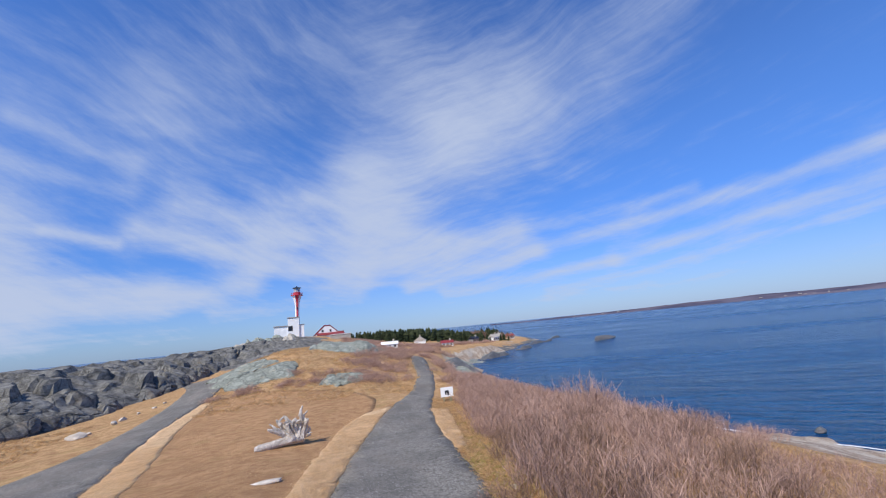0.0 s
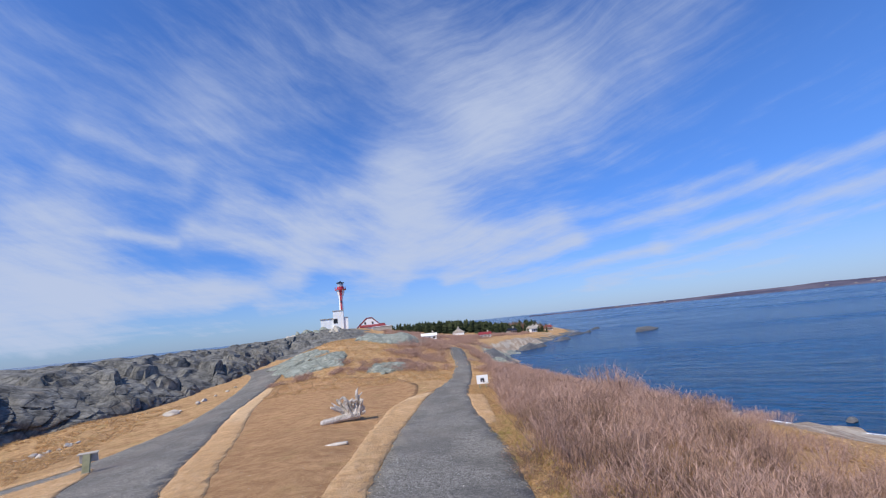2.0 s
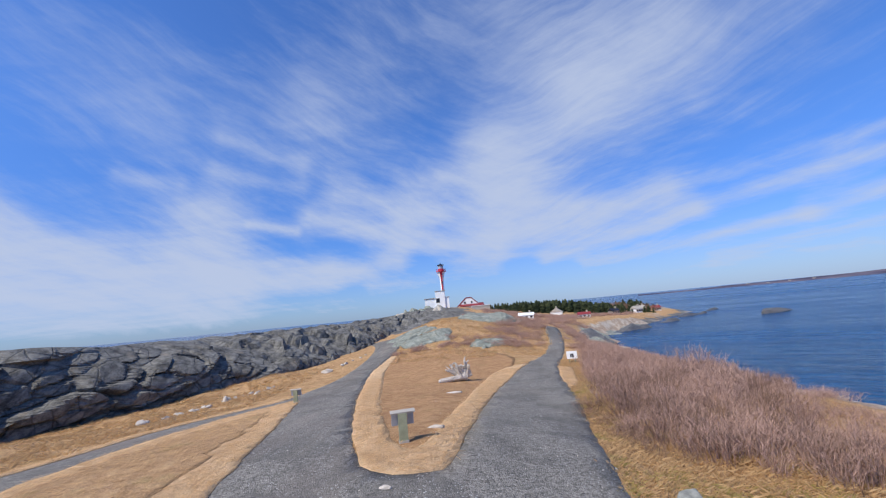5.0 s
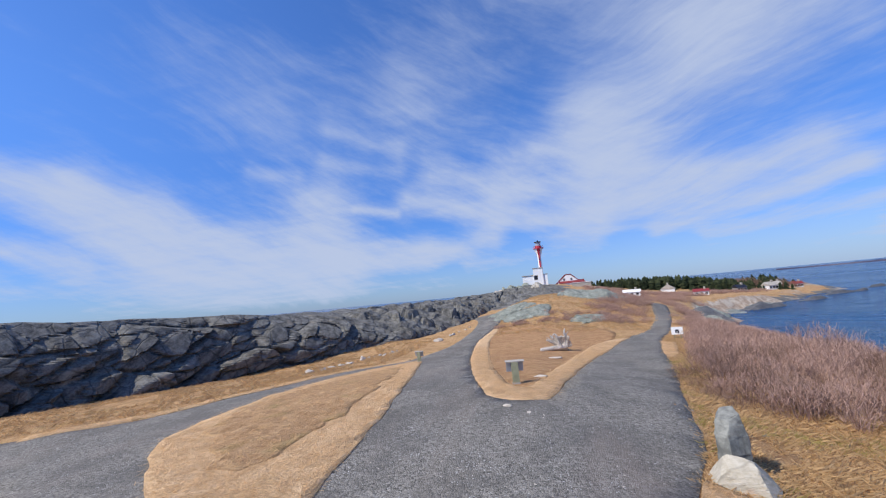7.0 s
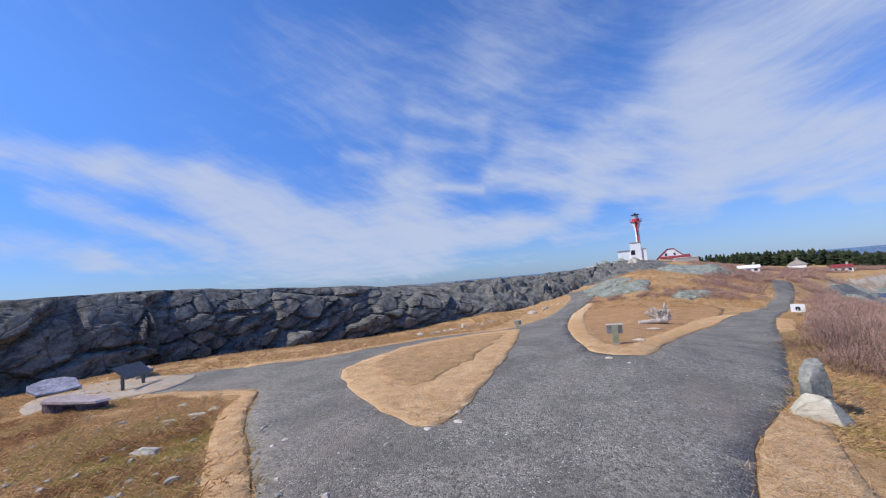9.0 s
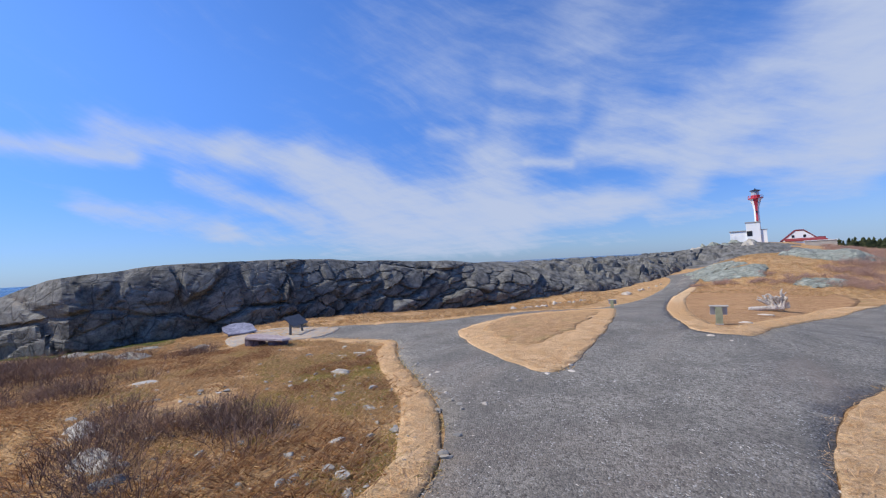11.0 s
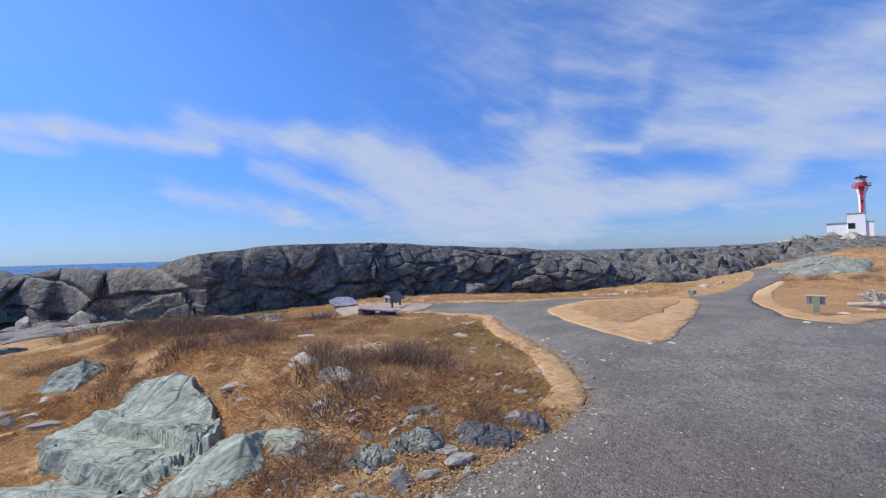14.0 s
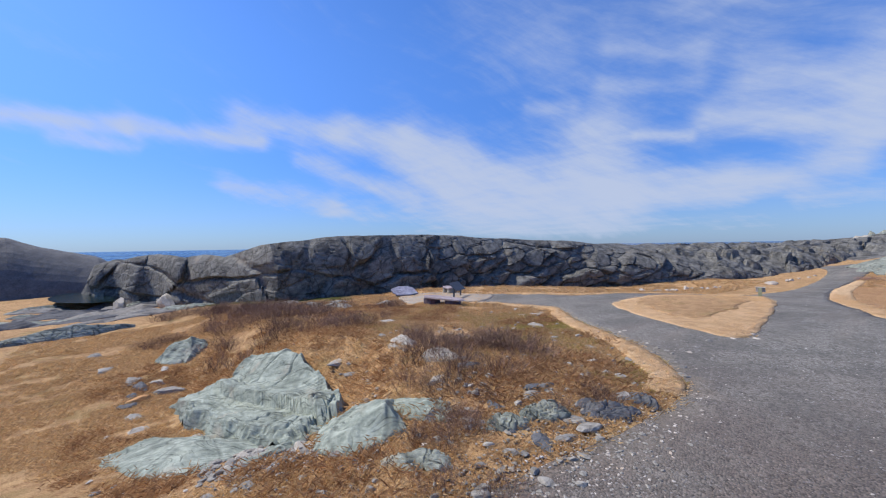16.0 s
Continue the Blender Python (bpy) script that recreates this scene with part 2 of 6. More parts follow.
def make_rock(name, dark, light, stain, bands=(1.0, 1.0, 5.0), turn=(20, 35, 10), scale=1.0, depth=0.25, split=0.6, fine=0.0):
    """Weathered, layered stone with joints, lichen and rusty stains."""
    m, k, p = material(name)
    warp = k.tree.nodes.new("ShaderNodeTexNoise")
    warp.inputs["Scale"].default_value = 0.5 * scale
    k.put(p, warp.inputs["Vector"])
    q = k.vmath("ADD", p, k.vmath("MULTIPLY", warp.outputs["Color"], (1.2, 1.2, 1.2)))
    layers = k.noise(k.stretch(k.stretch(q, turn=turn), bands), 1.6 * scale, 7.0, 0.65)
    blotch = k.noise(p, 0.35 * scale, 5.0, 0.6)
    grit = k.noise(p, 9.0 * scale, 6.0, 0.7)
    cracks = k.voronoi(k.stretch(q, (0.7, 0.7, 0.5), (30, 20, 0)), 0.9 * scale, "DISTANCE_TO_EDGE")
    joint = k.ramp(cracks.outputs["Distance"], 0.0, 0.05)
    if split > 0.5:
        seams = k.voronoi(k.stretch(k.stretch(q, turn=turn), (1.2, 0.5, 1.5)), 1.5 * scale, "DISTANCE_TO_EDGE")
        joint = k.math("MINIMUM", joint, k.ramp(seams.outputs["Distance"], 0.0, 0.04))
    f = k.math("ADD", k.math("MULTIPLY", layers, 0.5), k.math("ADD", k.math("MULTIPLY", blotch, 0.25), k.math("MULTIPLY", grit, 0.25)))
    c = k.mix(k.ramp(f, 0.36, 0.66), dark, light)
    c = k.mix(k.math("MULTIPLY", k.ramp(k.noise(p, 0.8 * scale, 4.0), 0.58, 0.72), 0.5), c, stain)
    c = k.mix(k.math("MULTIPLY", k.math("SUBTRACT", 1.0, joint), split), c, tuple(v * 0.35 for v in dark))
    h = k.math("ADD", k.math("MULTIPLY", layers, 0.7), k.math("ADD", k.math("MULTIPLY", grit, 0.25), k.math("MULTIPLY", joint, 0.6 * split)))
    if fine:
        lam = k.noise(k.stretch(k.stretch(k.vmath("ADD", q, k.vmath("MULTIPLY", warp.outputs["Color"], (0.6, 0.6, 0.6))), turn=turn), (0.5, 0.5, 9.0)), 2.0 * scale, 5.0, 0.6)
        c = k.mix(k.math("MULTIPLY", k.ramp(lam, 0.36, 0.46, 1.0, 0.0), fine), c, tuple(v * 0.4 for v in dark))
        h = k.math("ADD", h, k.math("MULTIPLY", lam, 0.25))
    finish(k, c, 0.82, h, depth, spec=0.25)
    return m


def make_sea():
    m, k, p = material("blue_sea")
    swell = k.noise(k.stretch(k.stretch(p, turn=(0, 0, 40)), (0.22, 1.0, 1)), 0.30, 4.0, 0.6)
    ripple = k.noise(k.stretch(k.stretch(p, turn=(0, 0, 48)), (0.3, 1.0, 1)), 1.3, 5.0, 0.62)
    gust = k.ramp(k.noise(k.stretch(k.stretch(p, turn=(0, 0, 30)), (0.2, 1.0, 1)), 0.018, 5.0, 0.6), 0.4, 0.65)
    c = k.mix(gust, (0.005, 0.050, 0.135), (0.012, 0.085, 0.21))
    # Wave shade painted into the colour, darker where ripple and swell run high.
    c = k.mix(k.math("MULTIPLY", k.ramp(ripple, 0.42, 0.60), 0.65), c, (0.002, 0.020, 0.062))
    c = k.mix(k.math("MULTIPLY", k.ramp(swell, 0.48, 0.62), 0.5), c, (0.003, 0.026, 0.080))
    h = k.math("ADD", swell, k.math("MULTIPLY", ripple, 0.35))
    finish(k, c, k.ramp(gust, 0.0, 1.0, 0.16, 0.28), h, 1.6, spec=0.15)
    return m


def make_beach():
    """Sand and shingle in long pale streaks beside the water."""
    m, k, p = material("pale_shingle")
    streak = k.noise(k.stretch(k.stretch(p, turn=(0, 0, 8)), (1.0, 0.10, 1.0)), 0.7, 5.0, 0.65)
    stones = k.voronoi(p, 6.0)
    tint = k.tree.nodes.new("ShaderNodeSeparateColor")
    k.put(stones.outputs["Color"], tint.inputs[0])
    c = k.mix(k.ramp(streak, 0.40, 0.60), (0.24, 0.16, 0.10), (0.46, 0.39, 0.30))
    c = k.mix(k.math("MULTIPLY", tint.outputs[0], 0.4), c, (0.50, 0.44, 0.36))
    c = k.mix(k.math("MULTIPLY", k.ramp(k.noise(p, 1.5, 5.0, 0.7), 0.52, 0.62), 0.6), c, (0.17, 0.12, 0.085))
    finish(k, c, 0.9, k.math("ADD", streak, k.math("MULTIPLY", stones.outputs["Distance"], -0.4)), 0.12)
    return m


def make_paint(name, colour, worn, wear=0.5, rough=0.6):
    m, k, p = material(name)
    f = k.ramp(k.noise(k.stretch(p, (1, 1, 0.25)), 1.2, 6.0, 0.65), 0.55, 0.8)
    finish(k, k.mix(k.math("MULTIPLY", f, wear), colour, worn), rough, k.noise(p, 20.0, 3.0), 0.004)
    return m


M_GRAVEL = make_gravel()
M_GROUND = make_turf("dry_heath", (0.34, 0.19, 0.09), (0.61, 0.395, 0.195), (0.27, 0.22, 0.08), 0.5)
M_LAWN = make_turf("mown_dry_lawn", (0.34, 0.185, 0.09), (0.53, 0.32, 0.16), (0.27, 0.22, 0.08), 0.25)
M_ISLAND = make_turf("thin_dry_lawn", (0.35, 0.21, 0.11), (0.60, 0.40, 0.22), (0.29, 0.25, 0.09), 0.6)
M_STRAW = make_turf("straw_mulch", (0.52, 0.335, 0.18), (0.76, 0.53, 0.31), (0.54, 0.40, 0.22), 0.3)
M_CLIFF = make_rock("dark_cliff_rock", (0.05, 0.048, 0.044), (0.27, 0.26, 0.228), (0.25, 0.205, 0.15), (1, 0.75, 1.6), (-28, 0, 0), 0.75, 0.14, 0.45)
M_GREEN_ROCK = make_rock("grey_green_schist", (0.15, 0.175, 0.14), (0.42, 0.455, 0.375), (0.38, 0.33, 0.25), (1, 1, 2.4), (40, 25, 15), 0.9, 0.07, 0.35, 0.75)
M_MOUND_ROCK = make_rock("grey_green_mound_rock", (0.16, 0.175, 0.145), (0.42, 0.44, 0.37), (0.40, 0.32, 0.21), (1, 1, 3), (40, 25, 15), 0.8, 0.14, 0.6, 0.4)
M_STONE = make_rock("grey_fieldstone", (0.17, 0.155, 0.13), (0.42, 0.39, 0.335), (0.38, 0.29, 0.19), (1, 1, 4), (10, 30, 0), 2.2, 0.03, 0.1)
M_WHITE_STONE = make_rock("pale_quartz_stone", (0.40, 0.345, 0.28), (0.66, 0.60, 0.52), (0.50, 0.32, 0.17), (1, 1, 3), (10, 30, 0), 2.5, 0.03, 0.1)
M_LICHEN = make_rock("lichen_grey_stone", (0.30, 0.27, 0.22), (0.58, 0.53, 0.45), (0.34, 0.26, 0.19), (1, 1, 4), (10, 30, 0), 2.2, 0.03, 0.05)
M_DARK_STONE = make_rock("dark_slate_stone", (0.065, 0.065, 0.068), (0.19, 0.19, 0.19), (0.15, 0.13, 0.11), (1, 1, 4), (10, 50, 0), 2.5, 0.03, 0.15)
M_BEACH = make_beach()
M_BLOCK = make_rock("grey_green_boulder", (0.13, 0.13, 0.115), (0.33, 0.33, 0.285), (0.42, 0.40, 0.31), (1.6, 1.6, 0.8), (20, 15, 0), 1.4, 0.02, 0.2)
M_RUSTY_QUARTZ = make_rock("rusty_quartz", (0.38, 0.33, 0.24), (0.60, 0.55, 0.44), (0.42, 0.15, 0.045), (1, 1, 3), (10, 30, 0), 1.4, 0.05, 0.3)
M_SEA = make_sea()
M_WHITE = make_paint("white_paint", (0.80, 0.80, 0.78), (0.6, 0.58, 0.54), 0.4)
M_RED = make_paint("red_paint", (0.50, 0.05, 0.075), (0.44, 0.11, 0.12), 0.5)
M_ROOF_RED = make_paint("dull_red_roof", (0.22, 0.035, 0.04), (0.16, 0.045, 0.045), 0.6, 0.8)
M_DARK = make_paint("dark_glass", (0.02, 0.022, 0.028), (0.04, 0.04, 0.05), 0.3, 0.25)
M_PANEL_GREY = plain("pale_glazing", (0.30, 0.33, 0.37), (0.42, 0.44, 0.48), 2.0, 0.15, 0.001, spec=0.6)
M_CONCRETE = plain("pale_concrete", (0.32, 0.285, 0.24), (0.45, 0.41, 0.355), 0.8, 0.9, 0.01)


# ---- helpers for meshes ----
def smooth(a, b, x):
    t = np.clip((np.asarray(x, float) - a) / (b - a), 0, 1)
    return t * t * (3 - 2 * t)


def lattice(x, y, seed=0):
    """Random numbers from 0 to 1 on a square lattice, smoothly joined."""
    x, y = np.asarray(x, float), np.asarray(y, float)
    i, j = np.floor(x), np.floor(y)
    u, v = x - i, y - j
    u, v = u * u * (3 - 2 * u), v * v * (3 - 2 * v)

    def h(a, b):
        s = np.sin(a * 127.1 + b * 311.7 + seed * 74.7) * 43758.5453
        return s - np.floor(s)

    return (h(i, j) * (1 - u) + h(i + 1, j) * u) * (1 - v) + (h(i, j + 1) * (1 - u) + h(i + 1, j + 1) * u) * v


def rough_of(x, y, scale, octaves=4, seed=0):
    out, amp, total = 0.0, 1.0, 0.0
    for o in range(octaves):
        out = out + amp * (lattice(x / scale * 2**o, y / scale * 2**o, seed + o) - 0.5)
        total, amp = total + amp, amp * 0.5
    return out / total


def mesh_object(name, verts, faces, mats, smooth_shade=True, picks=None):
    me = bpy.data.meshes.new(name)
    me.from_pydata([tuple(map(float, v)) for v in verts], [], faces)
    for m in mats if isinstance(mats, (list, tuple)) else [mats]:
        me.materials.append(m)
    if picks is not None:
        me.polygons.foreach_set("material_index", np.asarray(picks, np.int32))
    if smooth_shade:
        me.polygons.foreach_set("use_smooth", np.ones(len(me.polygons), bool))
    me.update()
    return new(name, me)


def grid_faces(n, m):
    """Faces of a grid of n rows with m points each."""
    return [(r * m + c, r * m + c + 1, (r + 1) * m + c + 1, (r + 1) * m + c) for r in range(n - 1) for c in range(m - 1)]


def part(name, bm, mat, parent, label=""):
    me = bpy.data.meshes.new(name)
    bm.to_mesh(me)
    bm.free()
    me.materials.append(mat)
    ob = new(name, me)
    ob.parent = parent
    if label:
        tagged(ob, label)
    return ob


def box(bm, x0, x1, y0, y1, z0, z1, bevel=0.0):
    made = bmesh.ops.create_cube(bm, size=1.0)["verts"]
    for v in made:
        v.co = Vector((x0 if v.co.x < 0 else x1, y0 if v.co.y < 0 else y1, z0 if v.co.z < 0 else z1))
    if bevel:
        edges = list({e for v in made for e in v.link_edges})
        bmesh.ops.bevel(bm, geom=edges, offset=bevel, segments=2, affect="EDGES", profile=0.6)
    return bm


def boxed(*sizes):
    return box(bmesh.new(), *sizes)


def ring_solid(bm, rings, sides, turn=0.0, closed=True):
    """A lofted solid: rings of (x, y, z, rx, ry)."""
    rows = []
    for x, y, z, rx, ry in rings:
        rows.append([bm.verts.new((x + rx * math.cos(turn + 2 * math.pi * i / sides), y + ry * math.sin(turn + 2 * math.pi * i / sides), z)) for i in range(sides)])
    for a, b in zip(rows, rows[1:]):
        for i in range(sides):
            bm.faces.new((a[i], a[(i + 1) % sides], b[(i + 1) % sides], b[i]))
    if closed:
        bm.faces.new(list(reversed(rows[0])))
        bm.faces.new(rows[-1])
    return bm


def tube(bm, points, radii, sides=6):
    """A round limb along points."""
    rows, up = [], Vector((0.13, 0.31, 1)).normalized()
    pts = [Vector(p) for p in points]
    for i, p in enumerate(pts):
        d = (pts[min(i + 1, len(pts) - 1)] - pts[max(i - 1, 0)]).normalized()
        a = d.cross(up if abs(d.dot(up)) < 0.95 else Vector((1, 0, 0))).normalized()
        b = d.cross(a)
        rows.append([bm.verts.new(p + radii[i] * (a * math.cos(2 * math.pi * s / sides) + b * math.sin(2 * math.pi * s / sides))) for s in range(sides)])
    for a, b in zip(rows, rows[1:]):
        for i in range(sides):
            bm.faces.new((a[i], a[(i + 1) % sides], b[(i + 1) % sides], b[i]))
    bm.faces.new(list(reversed(rows[0])))
    bm.faces.new(rows[-1])
    return bm


# ---- the lie of the land ----
def shore_x(y):
    return np.interp(y, [-90, 0, 17, 24, 61, 85, 112, 134, 171, 260, 420], [44, 39, 36, 33.5, 31, 39, 50, 75, 112, 150, 190])


def hump(x, y, cx, cy, rx, ry, turn=0.0):
    c, s = math.cos(radians(turn)), math.sin(radians(turn))
    u, v = ((x - cx) * c + (y - cy) * s) / rx, (-(x - cx) * s + (y - cy) * c) / ry
    return np.exp(-(u * u + v * v) ** 1.3)


def plain_z(x, y):
    """The ground without its small bumps."""
    x, y = np.asarray(x, float), np.asarray(y, float)
    z = np.interp(y, [-90, -60, -26, -18, 5, 17, 25, 35, 50, 70, 100, 400], [-2.0, -0.9, 0.0, 0.15, 0.05, -1.0, -1.75, -2.0, -1.85, -1.5, -1.7, -2.2])
    k = np.interp(y, [-20, 10, 30], [0.13, 0.12, 0.06])
    z = z - k * np.clip(x + 2, 0, 14)
    z = z - 0.17 * np.clip(x - 2.9, 0, 4.0) * smooth(14, 6, y)
    z = z - 0.04 * np.clip(x - 22, 0, 90) * smooth(80, 120, y)
    z = z - 0.035 * np.clip(-8 - x, 0, 12) - 0.055 * np.clip(-20 - x, 0, 40)
    z = z - 1.4 * smooth(-48, -75, x) * smooth(0, -18, y)
    # The mound between the paths, the lighthouse hill and the rise beside the far path.
    z = z + 3.9 * hump(x, y, 6, 84, 15, 27, -6) + 1.0 * hump(x, y, -3, 68, 7, 13)
    z = z + 8.0 * hump(x, y, -4, 192, 40, 72) + 0.4 * hump(x, y, 18, 112, 12, 22) + 3.0 * hump(x, y, 66, 214, 42, 26, -30)
    # The heath: a low knoll, and a hollow that falls away south of it.
    z = z + 0.35 * hump(x, y, -14, -18.2, 10, 3.4)
    brow = np.interp(x, [-30, -20, -16, -12, -8], [-20.3, -20.0, -18.7, -18.8, -19.2])
    fall = 1 - (1 - np.clip((brow - y) / 4.4, 0, 1)) ** np.interp(x, [-24, -20, -16, -11], [1.0, 1.2, 1.8, 1.4])
    z = z - np.interp(x, [-70, -45, -33, -26, -20, -15, -11, -7.5, -6], [0.0, 0.5, 1.6, 2.6, 2.8, 2.1, 0.9, 0.2, 0.0]) * fall
    inland = shore_x(y) - x
    w = smooth(1.5, np.interp(y, [0, 26, 40, 60], [24, 24, 15, 15]), inland)
    z = (1 - w) * (SEA + 0.16 * inland) + w * z
    back = x + 118
    return np.where(back < 20, np.minimum(z, SEA + 0.25 * back), z)


def cell_field(s, v, size_s, size_v, shear, seed):
    """Distance to the nearest and second cell, and a random number of the nearest, on a sheared, jittered lattice."""
    a, b = s / size_s + shear * v / size_v, v / size_v
    i, j = np.floor(a), np.floor(b)
    best, second, mark, slant = np.full(s.shape, 9.0), np.full(s.shape, 9.0), np.zeros(s.shape), np.zeros(s.shape)
    for di in (-1, 0, 1):
        for dj in (-1, 0, 1):
            ii, jj = i + di, j + dj
            r1 = np.sin(ii * 127.1 + jj * 311.7 + seed) * 43758.5453
            r2 = np.sin(ii * 269.5 + jj * 183.3 + seed) * 43758.5453
            r1, r2 = r1 - np.floor(r1), r2 - np.floor(r2)
            d = np.hypot(ii + r1 - a, jj + r2 - b)
            near = d < best
            second = np.where(near, best, np.minimum(second, d))
            mark = np.where(near, np.modf(r1 * 7.3 + r2 * 3.1)[0], mark)
            slant = np.where(near, (a - ii - r1) * (np.modf(r1 * 17.1)[0] - 0.5) + (b - jj - r2) * (np.modf(r2 * 13.7)[0] - 0.5), slant)
            best = np.where(near, d, best)
    return best, second, mark, slant


def land_z(x, y):
    """The ground with its bumps, which are small near the paths."""
    x, y = np.asarray(x, float), np.asarray(y, float)
    calm = smooth(0, 5, np.abs(x + 8.5) - 11.5 + 0 * y)
    rocky = smooth(14, 4, shore_x(y) - x)
    crag = hump(x, y, -12, 136, 24, 34)
    near, second, block, _ = cell_field(x + 2 * rough_of(x, y, 6, 2, 23), y, 7.0, 5.0, 0.4, 12.0)
    return plain_z(x, y) + crag * (2.4 * (block - 0.3) * smooth(0.0, 0.22, second - near) - 0.6 + 2.5 * np.abs(rough_of(x, y, 5.0, 4, 17))) + 0.16 * calm * rough_of(x, y, 1.3, 2, 27) + rough_of(x, y, 5.0, 4, 3) * (0.10 + 0.5 * calm + 1.3 * rocky) + rough_of(x, y, 30.0, 3, 9) * (0.15 + 0.9 * calm)


def curve_points(points, step=0.6, closed=True):
    """A smooth line through points."""
    p = np.array(points, float)
    n, out = len(p), []
    for i in range(n if closed else n - 1):
        a, b, c, d = (p[(i + o) % n] if closed else p[min(max(i + o, 0), n - 1)] for o in (-1, 0, 1, 2))
        count = max(2, int(np.linalg.norm(c - b) / step))
        for t in np.arange(count) / count:
            out.append(0.5 * (2 * b + (c - a) * t + (2 * a - 5 * b + 4 * c - d) * t**2 + (3 * b - 3 * c + d - a) * t**3))
    if not closed:
        out.append(p[-1])
    return np.array(out)


def inside(px, py, line):
    """Which points lie inside a closed line."""
    px, py = np.asarray(px, float), np.asarray(py, float)
    hit = np.zeros(px.shape, bool)
    for (x0, y0), (x1, y1) in zip(line, np.roll(line, -1, 0)):
        if y0 != y1:
            hit ^= ((y0 > py) != (y1 > py)) & (px < (x1 - x0) * (py - y0) / (y1 - y0) + x0)
    return hit


def grown(line, by):
    """A closed line moved outwards."""
    line = np.array(line)
    d = np.roll(line, -1, 0) - np.roll(line, 1, 0)
    n = np.stack([d[:, 1], -d[:, 0]], 1) / (np.linalg.norm(d, axis=1, keepdims=True) + 1e-9)
    area = (line[:, 0] * np.roll(line[:, 1], -1) - np.roll(line[:, 0], -1) * line[:, 1]).sum()
    return line + np.sign(area) * by * n


STRAW_LINES = []


def draped(name, line, lift, mat, cell=0.8, wobble=0.0, ripple=0.0, seed=0):
    """A sheet that follows the ground within a closed line, with a thin skirt."""
    line = np.array(line)
    if wobble:
        line = line + wobble * np.stack([rough_of(line[:, 0], line[:, 1], 0.9, 3, seed + 1), rough_of(line[:, 0], line[:, 1], 0.9, 3, seed + 5)], 1)
    if name != "path" and name != "lawn":
        STRAW_LINES.append(line)
    lo, hi = line.min(0), line.max(0)
    gx, gy = np.meshgrid(np.arange(lo[0], hi[0], cell), np.arange(lo[1], hi[1], cell))
    keep = inside(gx, gy, line)
    inner = np.stack([gx[keep], gy[keep]], 1)
    far = np.ones(len(inner), bool)
    for i in range(0, len(line), 2):
        far &= ((inner - line[i]) ** 2).sum(1) > (0.45 * cell) ** 2
    pts = [Vector(p) for p in np.concatenate([line, inner[far]])]
    n = len(line)
    verts, _, faces, *_ = delaunay_2d_cdt(pts, [], [list(range(n))], 1, 1e-5)
    xy = np.array([tuple(v) for v in verts])
    z = land_z(xy[:, 0], xy[:, 1]) + lift + ripple * rough_of(xy[:, 0], xy[:, 1], 0.7, 3, seed)
    v3 = [(*a, b) for a, b in zip(xy, z)]
    out = [tuple(f) for f in faces]
    count = {}
    for f in out:
        for a, b in zip(f, f[1:] + f[:1]):
            count[(a, b)] = count.get((b, a), 0)
    rim = [(a, b) for f in out for a, b in zip(f, f[1:] + f[:1]) if (b, a) not in count]
    low = {}
    for a, b in rim:
        for i in (a, b):
            if i not in low:
                low[i] = len(v3)
                v3.append((v3[i][0], v3[i][1], v3[i][2] - lift - 0.05))
    out += [(b, a, low[a], low[b]) for a, b in rim]
    return mesh_object(name, v3, out, mat)


# ---- large structure ----
def axis_steps(spans):
    out = [spans[0][0]]
    for a, b, step in spans:
        n = max(1, round((b - a) / step))
        out += list(a + (b - a) * (np.arange(n) + 1) / n)
    return np.array(out)


GRAVEL_EDGE = [(24, 78), (19.5, 60), (15, 45), (10.2, 31.7), (8.0, 23), (5.9, 13), (4.0, 5.6), (3.3, 2.5), (2.45, -1.1), (1.45, -3.6), (0.5, -6), (-0.1, -8.7), (-0.4, -13),
    (-0.5, -22), (0, -34), (1, -50), (-7, -50), (-6.6, -32), (-6.0, -22), (-5.5, -18.6), (-5.6, -16), (-6.3, -14.3), (-8.6, -11.8), (-13.5, -8.4), (-16.3, -5.9), (-17.6, -4.9), (-20.2, -5.3),
    (-24.5, -6.1), (-29.8, -5.2), (-29.6, -2.3), (-25.4, -1.2), (-22.3, 0.5), (-19.8, 3.2), (-18.9, 8), (-19.0, 15), (-17.6, 20.5), (-15.4, 26), (-13.4, 36), (-13.2, 52), (-14.5, 66), (-18, 80), (-13, 80)]
WEDGE = curve_points([(-13, 80), (-9, 62), (-9.7, 45), (-9.9, 36), (-8.2, 22.4), (-5.8, 10), (-4.6, 4.7), (-3.9, 2.8), (-3.3, 2.2), (-2.4, 1.9), (-1.6, 2.1), (-1.0, 3.9),
    (-0.3, 7.8), (0.9, 13.5), (3.4, 23.5), (6.4, 31.6), (10.2, 39.5), (15.5, 54), (21, 80)], closed=False)
GRAVEL = np.concatenate([curve_points(GRAVEL_EDGE, closed=False), WEDGE])
ISLAND = curve_points([(-15.5, -1.6), (-13.4, -3.7), (-11.1, -5.5), (-8.2, -7.4), (-7.1, -7.8), (-6.6, -7.2), (-6.7, -5.6), (-7.1, -2.5), (-7.8, 2.5), (-9.2, 8.8), (-11.5, 17), (-13.6, 24), (-14.6, 23.5),
    (-16, 18), (-16.6, 12), (-16.3, 7), (-16, 4), (-16.1, 1)], 0.5)


